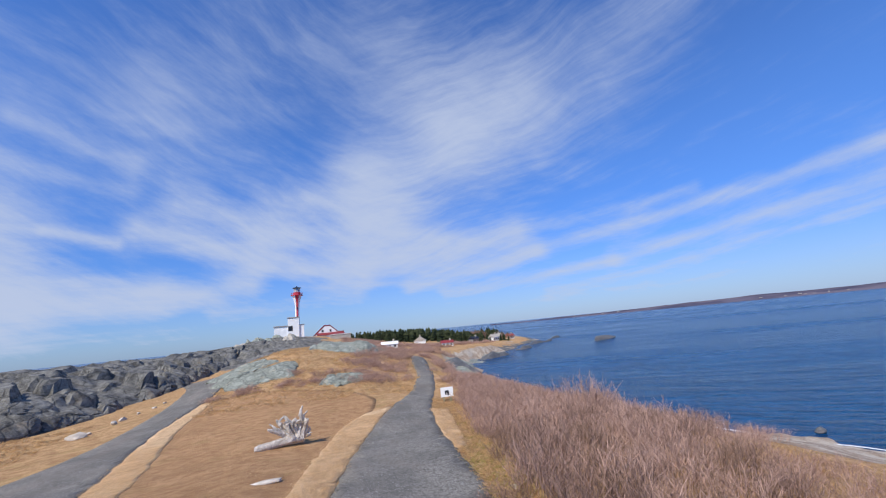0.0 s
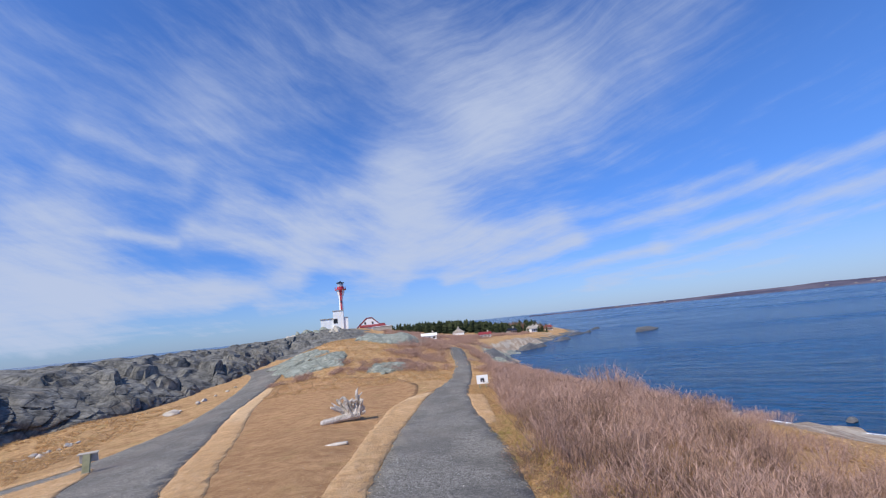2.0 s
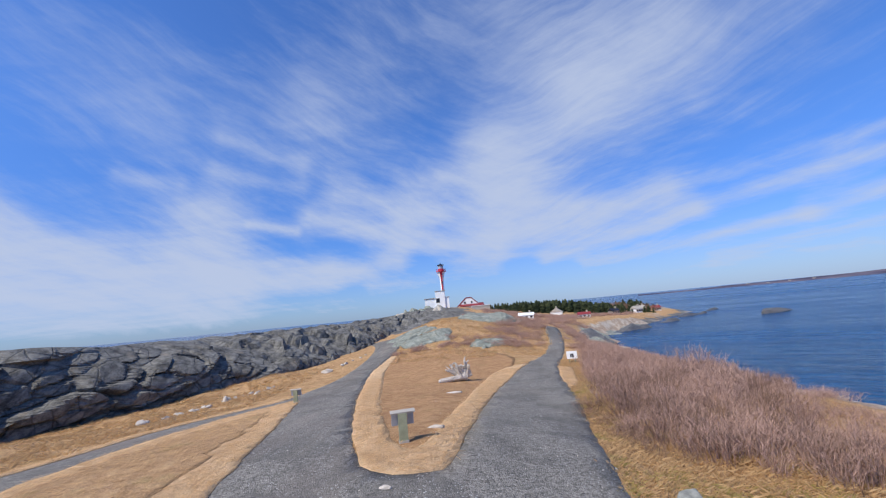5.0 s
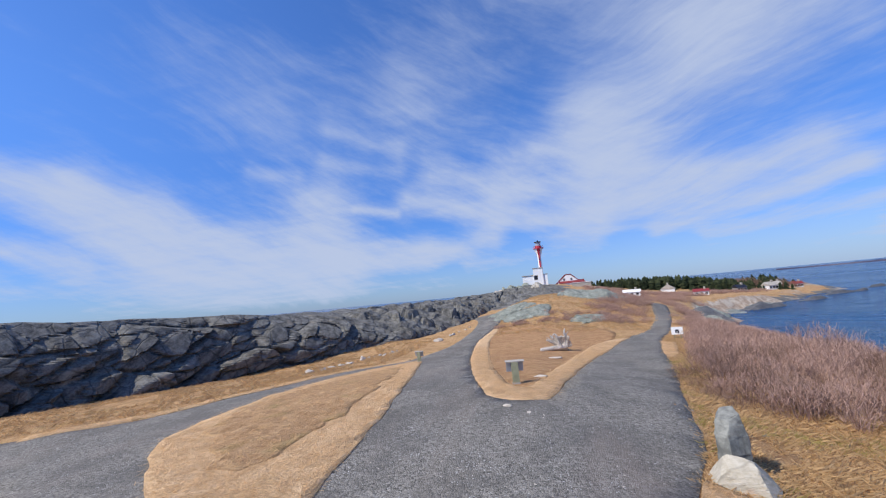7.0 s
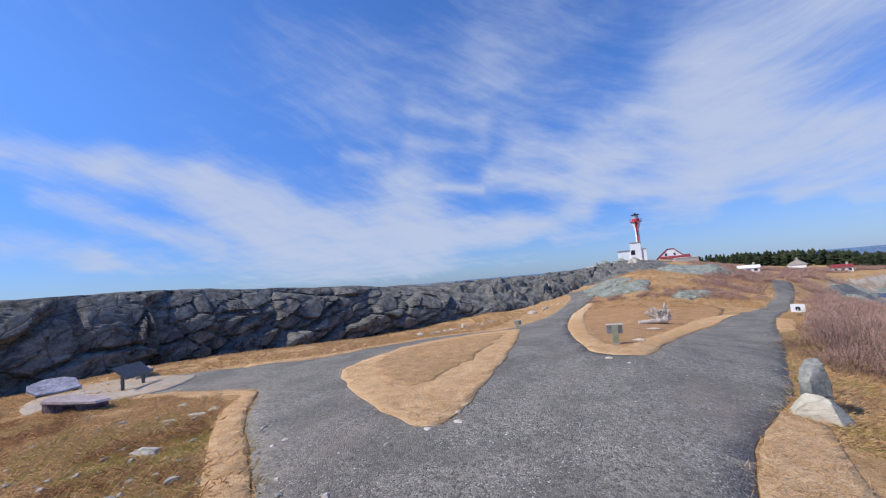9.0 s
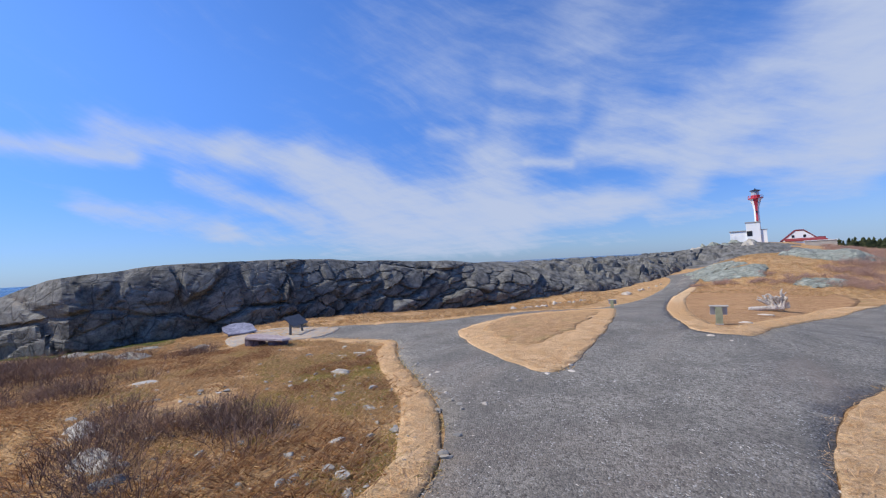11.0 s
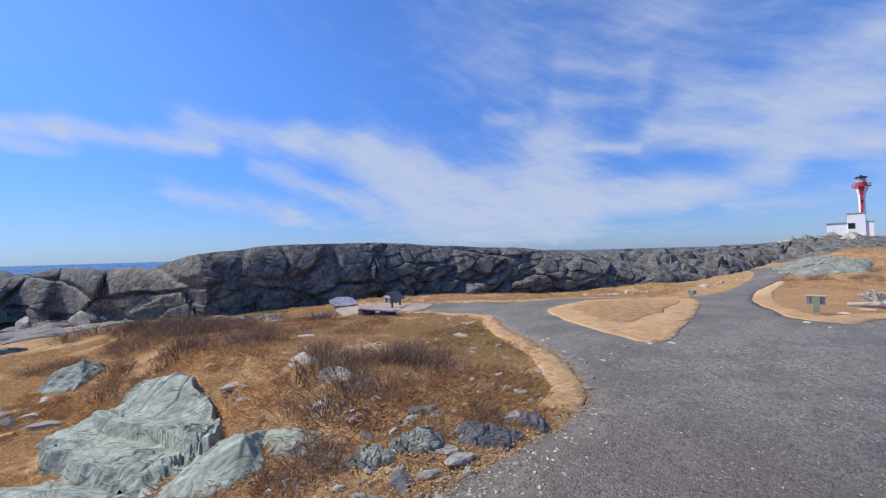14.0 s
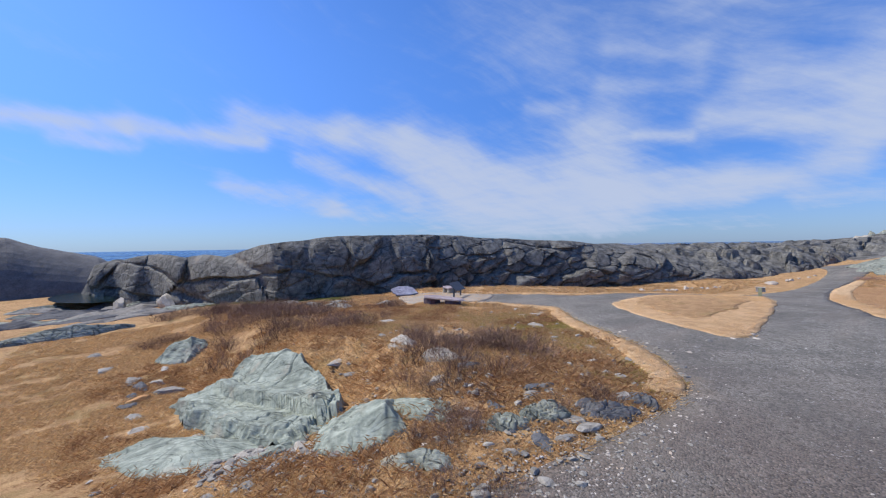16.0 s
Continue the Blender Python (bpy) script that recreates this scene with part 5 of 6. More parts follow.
def blade_material(name, a, b):
    """Thin dry blades, which let part of the light through."""
    m, k, p = material(name)
    island = k.tree.nodes.new("ShaderNodeNewGeometry").outputs["Random Per Island"]
    c = k.mix(island, a, b)
    mix = k.add("ShaderNodeMixShader", Fac=0.42)
    k.put(k.add("ShaderNodeBsdfDiffuse", Color=c).outputs[0], mix.inputs[1])
    k.put(k.add("ShaderNodeBsdfTranslucent", Color=c).outputs[0], mix.inputs[2])
    k.put(mix.outputs[0], k.add("ShaderNodeOutputMaterial").inputs["Surface"])
    return m


M_TWIG = twig_material("red_brown_twigs", (0.07, 0.04, 0.032), (0.62, 0.405, 0.315))
M_DARK_TWIG = twig_material("grey_brown_twigs", (0.085, 0.052, 0.038), (0.37, 0.235, 0.165))
M_BLADE = blade_material("dry_grass_blades", (0.43, 0.275, 0.135), (0.74, 0.515, 0.27))
M_STRAW_BLADE = blade_material("loose_straw", (0.50, 0.31, 0.15), (0.80, 0.56, 0.31))
M_BROWN_BLADE = blade_material("withered_brown_blades", (0.24, 0.125, 0.06), (0.56, 0.34, 0.17))
M_GREEN_BLADE = blade_material("greenish_grass_blades", (0.30, 0.25, 0.08), (0.54, 0.43, 0.16))


def shrub_mesh(seed, stems, high, wide, mat, thick=0.013):
    rng = np.random.default_rng(seed)
    verts, faces = [], []
    for _ in range(stems):
        a, out = rng.uniform(0, 6.283), rng.uniform(0.0, 1.0) ** 0.7
        foot = np.array([math.cos(a) * out * wide * 0.62, math.sin(a) * out * wide * 0.62, -0.05])
        tall = high * rng.uniform(0.55, 1.0) * (1 - 0.35 * out * out)
        lean = np.array([math.cos(a), math.sin(a), 0]) * wide * 0.38 * out + rng.normal(size=3) * [0.19, 0.19, 0] * wide
        pts = [foot + lean * f**1.3 + np.array([0, 0, tall * f]) + rng.normal(size=3) * 0.02 for f in (0, 0.35, 0.7, 1.0)]
        b = rng.uniform(0, 3.14)
        side = np.array([math.cos(b), math.sin(b), 0.0])
        ribbon(verts, faces, pts, (thick, thick * 0.8, thick * 0.55, thick * 0.25), side)
        for _ in range(7):
            i = rng.integers(1, 3)
            start = pts[i] + (pts[i + 1] - pts[i]) * rng.uniform(0, 1)
            go = rng.normal(size=3) * [0.6, 0.6, 0.15] + [0, 0, 0.6]
            go = go / np.linalg.norm(go) * rng.uniform(0.12, 0.3) * high
            b = rng.uniform(0, 3.14)
            ribbon(verts, faces, [start, start + go * 0.5 + rng.normal(size=3) * 0.015, start + go], (thick * 0.5, thick * 0.4, thick * 0.2), np.array([math.cos(b), math.sin(b), 0.0]))
    me = bpy.data.meshes.new("shrub")
    me.from_pydata([tuple(map(float, v)) for v in verts], [], faces)
    me.materials.append(mat)
    return me


def build_shrubs():
    rng = random.Random(7)
    tall = [shrub_mesh(20 + i, 95, 1.45, 1.15, M_TWIG) for i in range(4)]
    brown = [shrub_mesh(30 + i, 80, 1.35, 1.2, M_DARK_TWIG) for i in range(2)]
    low = [shrub_mesh(40 + i, 64, 0.8, 1.05, M_DARK_TWIG, 0.009) for i in range(3)]
    mid = [shrub_mesh(60 + i, 80, 0.85, 1.2, M_TWIG) for i in range(3)]

    def put(meshes, x, y, s, label, group):
        ob = new("shrub", rng.choice(meshes))
        ob.matrix_basis = pose(x, y, top_of(x, y), rng.uniform(-6, 6), rng.uniform(-6, 6), rng.uniform(0, 360)) @ Matrix.Diagonal((s, s, s * rng.uniform(0.85, 1.15), 1))
        tagged(ob, label, "shrub", group)

    def bank(y):
        """Where the thicket begins and ends across the bank."""
        edge = np.interp(y, [3, 4, 5.5, 8, 12, 17, 25, 36, 46, 62], [10.5, 8.4, 6.8, 6.2, 6.9, 8.6, 10.9, 14.5, 17.5, 21.8])
        out = np.interp(y, [3, 6, 10, 14, 20, 30, 45, 62], [12.5, 13.6, 15.0, 18.2, 22.6, 25, 24.5, 26])
        return edge, out

    spots, tries = [], 0
    while len(spots) < 262 and tries < 20000:
        tries += 1
        x, y = rng.uniform(6, 27), rng.uniform(3.2, 36)
        edge, out = bank(y)
        gap = 0.95 + 0.35 * (rough_of(np.array([x]), np.array([y]), 3.0, 2, 88)[0] < -0.22)
        if edge < x < out and all((x - a) ** 2 + (y - b) ** 2 > gap**2 for a, b in spots):
            spots.append((x, y))
    joined = []
    for x, y in spots:
        edge, out = bank(y)
        rim = 0.72 + 0.28 * min(1.0, (out - x) / 3.0)
        front = 0.8 + 0.2 * min(1.0, (x - edge) / 1.5)
        kind, size = tall if rng.random() < 0.8 else brown, rng.uniform(0.6, 1.3) * rim * front * (1.85 if (x - 22.5) ** 2 + (y - 26.5) ** 2 < 8 else 1.0)
        if y > 21:
            joined.append((rng.choice(kind), x, y, size))
        else:
            put(kind, x, y, size, "leafless red-brown shrub with dense fine twigs", "shrubs on the bank")
    for _ in range(46):
        y = rng.uniform(3.5, 15)
        edge, out = bank(y)
        joined.append((rng.choice(low), out + rng.uniform(0.2, 3.4), y, rng.uniform(0.6, 1.0)))
    for _ in range(14):
        y = rng.uniform(4, 12)
        edge, out = bank(y)
        put(low, edge - rng.uniform(0.1, 1.3), y, rng.uniform(0.5, 0.85), "low sparse brown shrub above the beach", "low shrubs above the beach")
    for x, y, r, n, s in ((-11.2, -17.9, 2.4, 22, 0.95), (-14.0, -17.5, 1.5, 6, 0.8), (-8.6, -21.6, 0.9, 6, 0.55), (-22, -17.5, 2.2, 9, 1.1), (-27.5, -20.5, 3.5, 14, 1.25), (-34, -19, 3.5, 12, 1.3), (-33, -15.5, 3, 9, 1.1), (-40, -20, 4, 18, 1.3), (-46, -22.5, 3.5, 14, 1.3), (-38, -24.5, 3, 9, 1.0), (-29, -11.5, 1.6, 6, 0.9), (-6.5, -18.6, 0.8, 3, 0.5), (-8.5, -20.5, 0.9, 4, 0.5), (-6.3, -22.2, 0.8, 3, 0.45)):
        for _ in range(n):
            a, d = rng.uniform(0, 6.28), r * math.sqrt(rng.random())
            put(low, x + d * math.cos(a), y + d * math.sin(a), s * rng.uniform(0.8, 1.2), "low leafless grey-brown shrub in the heath", "heath shrubs")
    slope = ((18.4, 41, 2.2, 5, 34, 1.2), (21.8, 42, 2.4, 7, 30, 1.2), (22, 53, 2.6, 6, 30, 1.1), (11, 56, 5, 8, 52, 1.0), (14, 70, 5, 9, 64, 1.15), (4, 54, 5, 3, 18, 0.8), (-4, 51.5, 5, 1.5, 20, 0.7), (12, 92, 8, 9, 40, 1.3), (21, 104, 7, 10, 40, 1.4), (16, 84, 3, 8, 24, 1.2))
    shore = ((28, 88, 2, 6, 10, 1.2), (24.5, 50, 1.8, 7, 26, 1.1), (25.5, 66, 1.8, 8, 30, 1.1), (28, 82, 2.5, 9, 36, 1.1), (36, 118, 5, 14, 60, 1.3), (45, 140, 7, 10, 60, 1.5), (62, 165, 9, 8, 60, 1.6), (38, 158, 10, 10, 70, 1.6), (78, 172, 8, 6, 40, 1.5), (24, 150, 8, 12, 60, 1.5))
    mound = []
    for x, y, rx, ry, n, s in slope + shore:
        for _ in range(n):
            px, py = x + rx * rng.uniform(-1, 1), y + ry * rng.uniform(-1, 1)
            if not inside(np.array([px]), np.array([py]), GRAVEL)[0]:
                mound.append((rng.choice(mid), px, py, s * rng.uniform(0.8, 1.2)))

    def join(some):
        verts, faces = [], []
        for me, px, py, g in some:
            a, co = rng.uniform(0, 6.28), np.empty(len(me.vertices) * 3)
            me.vertices.foreach_get("co", co)
            co = co.reshape(-1, 3) * g
            base = len(verts)
            verts += np.stack([px + co[:, 0] * math.cos(a) - co[:, 1] * math.sin(a), py + co[:, 0] * math.sin(a) + co[:, 1] * math.cos(a), top_of(px, py) + co[:, 2]], 1).tolist()
            faces += [tuple(base + i for i in f.vertices) for f in me.polygons]
        return verts, faces

    tagged(mesh_object("bank_thicket", *join(joined), M_TWIG, False), "far end of the leafless red-brown thicket above the beach", "shrubs", kind="stuff")
    verts, faces = join(mound)
    tagged(mesh_object("mound_shrubs", verts, faces, M_TWIG, False), "low red-brown leafless shrubs over the grassy mound", "shrubs", kind="stuff")


def verge(y):
    """The right edge of the gravel."""
    return np.interp(y, [-22, -13, -3.6, 2.5, 13, 23, 31.7, 45, 60], [-0.5, -0.4, 1.45, 3.3, 5.9, 8.0, 10.2, 15, 19.5])


def build_grass():
    rng = np.random.default_rng(5)

    def field(name, area, count, tall, mat, label, blades=7, keep=None, spread=0.10):
        x = rng.uniform(area[0], area[1], count)
        y = rng.uniform(area[2], area[3], count)
        ok = ~inside(x, y, GRAVEL) | inside(x, y, ISLAND)
        if keep is not None:
            ok &= keep(x, y)
        for line in STRAW_LINES:
            ok &= ~inside(x, y, line) | (rng.random(count) < 0.06)
        x, y = np.repeat(x[ok], blades), np.repeat(y[ok], blades)
        n = len(x)
        z = land_z(x, y)
        x, y = x + rng.normal(0, spread, n), y + rng.normal(0, spread, n)
        b = rng.uniform(0, 6.283, n)
        a = b + 1.57 + rng.normal(0, 0.4, n)
        h, lean = tall * rng.uniform(0.25, 0.8, n), tall * rng.uniform(0.6, 1.5, n)
        w = 0.0018 + 0.003 * rng.random(n)
        sx, sy = np.cos(a) * w, np.sin(a) * w
        base = np.stack([np.stack([x - sx, y - sy, z - 0.02], 1), np.stack([x + sx, y + sy, z - 0.02], 1),
            np.stack([x + np.cos(b) * lean * 0.4 + sx * 0.7, y + np.sin(b) * lean * 0.4 + sy * 0.7, z + h * 0.6], 1), np.stack([x + np.cos(b) * lean, y + np.sin(b) * lean, z + h], 1)], 1)
        idx = np.arange(n) * 4
        faces = np.concatenate([np.stack([idx, idx + 1, idx + 2], 1), np.stack([idx, idx + 2, idx + 3], 1)])
        me = bpy.data.meshes.new(name)
        me.from_pydata(base.reshape(-1, 3).tolist(), [], faces.tolist())
        me.materials.append(mat)
        tagged(new(name, me), label, "grass", kind="stuff")

    clump = lambda s, t: (lambda x, y: rough_of(x, y, 2.2, 3, s) > t)
    field("heath_grass", (-44, -5, -34, -6.5), 60000, 0.15, M_BLADE, "tangled dry straw-coloured heath grass", keep=clump(31, -0.12))
    field("green_grass", (-26, -6, -18, -7), 12000, 0.12, M_GREEN_BLADE, "olive patches of short grass in the heath", keep=clump(37, 0.05))
    field("shore_grass", (9, 19, -14, 14), 7000, 0.24, M_BLADE, "thin tan grass between thicket and beach", keep=clump(45, -0.05), spread=0.16)
    field("bank_grass", (1, 13, -22, 36), 34000, 0.16, M_BLADE, "dry grass on the bank beside the path", keep=lambda x, y: (rough_of(x, y, 2.2, 3, 41) > -0.12) & (x > verge(y)))
    field("bank_green_grass", (2.5, 11, -16, 26), 6500, 0.16, M_GREEN_BLADE, "yellow-green grass at the shrubs' foot", keep=lambda x, y: (rough_of(x, y, 2.2, 3, 43) > 0.0) & (x > verge(y)))
    field("cliff_foot_grass", (-46, -18, -8, 48), 9000, 0.28, M_BLADE, "pale dry grass along the cliff foot", keep=clump(47, -0.1))
    field("mound_grass", (-10, 20, 42, 90), 7000, 0.30, M_BLADE, "dry grass over the mound", keep=clump(53, -0.1), spread=0.2)
    field("lawn_grass", (-9, 6, 3, 48), 4200, 0.06, M_BLADE, "short dry lawn grass", keep=clump(59, 0.0))
    field("bank_tussocks", (3, 12, -16, 16), 420, 0.30, M_BLADE, "pale withered tussocks on the bank", 26, keep=lambda x, y: (x > verge(y) + 0.5) & (rough_of(x, y, 2.5, 3, 49) > 0.05), spread=0.16)
    field("heath_tussocks", (-32, -6, -29, -8), 4000, 0.22, M_BROWN_BLADE, "rust-brown withered tussocks in the heath", 26, keep=clump(52, 0.04), spread=0.2)
    field("lawn_tuft", (-11.6, -10.2, -3.6, -1.6), 120, 0.16, M_GREEN_BLADE, "green tuft in the small lawn", keep=None)


def build_straw_litter():
    """Loose straw lying crosswise on the mulch and spilling over its edges."""
    rng = np.random.default_rng(15)
    verts, faces = [], []
    for line in STRAW_LINES:
        lo, hi = line.min(0) - 0.3, np.minimum(line.max(0) + 0.3, [99, 32])
        count = int(110 * np.prod(hi - lo))
        x, y = rng.uniform(lo[0], hi[0], count), rng.uniform(lo[1], hi[1], count)
        ok = inside(x + rng.normal(0, 0.10, count), y + rng.normal(0, 0.10, count), line)
        x, y = x[ok][:16000], y[ok][:16000]
        n = len(x)
        a, h, w = rng.uniform(0, 6.283, n), rng.uniform(0.06, 0.17, n), rng.uniform(0.003, 0.007, n)
        cx, cy = np.cos(a) * h, np.sin(a) * h
        sx, sy = -np.sin(a) * w, np.cos(a) * w
        z = land_z(x, y) + 0.065 + rng.uniform(0, 0.035, n)
        up = rng.uniform(-0.02, 0.05, n)
        quad = np.stack([np.stack([x - cx - sx, y - cy - sy, z], 1), np.stack([x - cx + sx, y - cy + sy, z], 1), np.stack([x + cx + sx, y + cy + sy, z + up], 1), np.stack([x + cx - sx, y + cy - sy, z + up], 1)], 1)
        base = len(verts)
        verts += quad.reshape(-1, 3).tolist()
        faces += (base + np.arange(n * 4).reshape(n, 4)).tolist()
    me = bpy.data.meshes.new("straw_litter")
    me.from_pydata(verts, [], faces)
    me.materials.append(M_STRAW_BLADE)
    tagged(new("straw_litter", me), "loose pale straw strewn over the mulch borders", "straw", kind="stuff")


build_shrubs()
build_grass()
build_straw_litter()


def build_forest():
    """The spruce wood behind the far houses."""
    rng = np.random.default_rng(9)
    verts, faces = [], []
    m, k, p = material("dark_spruce")
    island = k.tree.nodes.new("ShaderNodeNewGeometry").outputs["Random Per Island"]
    finish(k, k.mix(island, (0.012, 0.02, 0.011), (0.05, 0.058, 0.026)), 0.9, spec=0.1)
    for i in range(560):
        f = rng.random()
        x, y = 29 + 66 * f + rng.uniform(-4, 4), 226 - 40 * f + rng.uniform(-14, 16)
        if i >= 500:
            x, y = 98 + 14 * f + rng.uniform(-4, 4), 204 + 2 * f + rng.uniform(-5, 8)
        z = top_of(x, y) - 0.3
        tall = rng.uniform(3.2, 5.6) * (0.7 + 0.5 * math.sin(3.1 * min(1, f * 1.15)))
        wide = tall * rng.uniform(0.3, 0.45)
        for j in range(9):
            h = tall * (0.1 + 0.9 * j / 9)
            r = wide * (1 - j / 9.5) ** 0.6 * rng.uniform(0.8, 1.2)
            base, n = len(verts), 7
            verts.append((x, y, z + h + tall * 0.17))
            for s in range(n):
                a = 6.283 * s / n + j
                q = r * rng.uniform(0.55, 1.25)
                verts.append((x + q * math.cos(a), y + q * math.sin(a), z + h - rng.uniform(0, 0.12) * tall))
            faces += [(base, base + 1 + s, base + 1 + (s + 1) % n) for s in range(n)]
    tagged(mesh_object("spruce_wood", verts, faces, m, False), "dark green spruce wood on the far rise", "wood", kind="stuff")


def build_house(name, x, y, w, d, h, roof_h, wall, roof, label, turn=0.0, windows=3):
    w, d, h, roof_h = 0.84 * w, 0.84 * d, 0.84 * h, 0.84 * roof_h
    t = thing(name, x, y, top_of(x, y) - 0.3, label, "house", "houses by the shore", turn)
    part("wall", boxed(-w / 2, w / 2, -d / 2, d / 2, 0, h), wall, t)
    bm = bmesh.new()
    e = 0.3
    a = [bm.verts.new(v) for v in ((-w / 2 - e, -d / 2 - e, h), (w / 2 + e, -d / 2 - e, h), (w / 2 + e, 0, h + roof_h), (-w / 2 - e, 0, h + roof_h), (-w / 2 - e, d / 2 + e, h), (w / 2 + e, d / 2 + e, h))]
    for f in ((0, 1, 2, 3), (3, 2, 5, 4), (0, 3, 4), (1, 5, 2), (0, 4, 5, 1)):
        bm.faces.new([a[i] for i in f])
    part("roof", bm, roof, t)
    for i in range(windows):
        px = -w / 2 + w * (i + 0.5) / windows
        part("window", boxed(px - 0.4, px + 0.4, -d / 2 - 0.06, -d / 2 + 0.05, h * 0.4, h * 0.8), M_DARK, t)
    part("chimney", boxed(w * 0.2, w * 0.2 + 0.6, -0.3, 0.3, h, h + roof_h + 0.7), M_CONCRETE, t)


def build_point_trees():
    """Bare crowns and low dark spruces among the houses on the point."""
    rng = np.random.default_rng(19)
    bare = [shrub_mesh(90 + i, 70, 4.2, 3.4, M_DARK_TWIG, 0.05) for i in range(3)]
    for i in range(26):
        f = rng.random()
        x, y = 84 + 26 * f + rng.uniform(-3, 3), 196 - 4 * f + rng.uniform(-6, 10)
        ob = new("bare_tree", bare[i % 3])
        ob.matrix_basis = pose(x, y, top_of(x, y) - 0.2, 0, 0, 40 * i) @ Matrix.Diagonal((1, 1, rng.uniform(0.7, 1.25), 1))
        tagged(ob, "leafless grey-brown tree among houses on the point", "tree", "trees on the point")


build_forest()
build_point_trees()
build_house("house", 28.5, 130, 6.0, 4.5, 1.9, 1.0, M_WHITE, M_WHITE, "low white house with pale roof beside the far path", -12)
build_house("house", 54, 180, 5.5, 6.5, 2.6, 2.4, M_WHITE, M_CONCRETE, "white gabled house before the spruce wood", 70)
build_house("house", 57, 152, 5.6, 4.0, 2.0, 1.2, M_WHITE, M_ROOF_RED, "small white house with red roof above the beach", -15)
build_house("house", 92, 178, 5.0, 4.0, 2.4, 1.8, M_WHITE, M_CONCRETE, "far white house near the point", 20)
build_house("house", 98, 186, 4.0, 4.0, 2.4, 1.6, M_WHITE, M_CONCRETE, "far white house near the point", -10)
build_house("house", 80, 176, 4.5, 4.0, 2.2, 1.4, M_CONCRETE, M_DARK, "far grey house near the point", 10)
build_house("house", 108, 190, 4.0, 3.5, 2.0, 1.4, M_WHITE, M_ROOF_RED, "far white cottage near the point", 0)


# ---- things along the path ----
M_POST = plain("greenish_weathered_wood", (0.22, 0.23, 0.14), (0.36, 0.36, 0.23), 4.0, 0.85, 0.006)
M_PANEL = plain("grey_sign_board", (0.40, 0.41, 0.43), (0.50, 0.51, 0.53), 5.0, 0.45, 0.001)
M_INK = plain("dark_print", (0.03, 0.03, 0.035), (0.05, 0.05, 0.055), 5.0, 0.6, 0.001)
M_DRIFT = make_rock("bleached_driftwood", (0.40, 0.34, 0.28), (0.78, 0.73, 0.66), (0.45, 0.40, 0.34), (1, 1, 0.3), (0, 0, 0), 3.0, 0.03)


def build_lectern(x, y, turn, label):
    t = thing("lectern", x, y, top_of(x, y), label, "lectern", "path lecterns", turn)
    part("post", boxed(-0.15, 0.15, -0.07, 0.07, -0.2, 0.96), M_POST, t, "stout greenish wooden post")
    part("foot", boxed(-0.17, 0.17, -0.09, 0.09, -0.2, 0.10), M_CONCRETE, t, "grey metal foot")
    bm = boxed(-0.36, 0.40, -0.22, 0.22, -0.015, 0.015)
    bmesh.ops.transform(bm, matrix=pose(0, 0.20, 0.74, -74, 0, 0), verts=bm.verts)
    panel = part("panel", bm, M_PANEL, t, "grey slanted reading panel")
    bm = boxed(-0.40, 0.44, -0.12, 0.12, -0.02, 0.02)
    bmesh.ops.transform(bm, matrix=pose(0, 0.06, 1.0, 10, 0, 0), verts=bm.verts)
    part("rim", bm, M_CONCRETE, panel, "pale upper edge of the panel")


build_lectern(-2.85, 4.5, 12, "low wooden lectern with a grey slanted panel on the lawn")
build_lectern(-13.3, 22.6, 8, "low wooden lectern with a grey slanted panel by the fork")

s_x, s_y = 12.4, 33.9
sign = thing("sign", s_x, s_y, top_of(s_x, s_y), "small white notice board with a dark mark on two posts", "sign", "", -14)
for px in (-0.3, 0.3):
    part("post", boxed(px - 0.05, px + 0.05, -0.04, 0.04, -0.3, 0.95), M_POST, sign)
board = part("board", boxed(-0.55, 0.55, -0.085, -0.042, 0.45, 1.25), M_WHITE, sign)
for px, w, z0, z1 in ((-0.12, 0.07, 0.62, 0.92), (0.1, 0.09, 0.58, 0.84), (0.0, 0.16, 0.8, 0.98)):
    part("mark", boxed(px - w, px + w, -0.096, -0.086, z0, z1), M_INK, board, "dark printed mark")


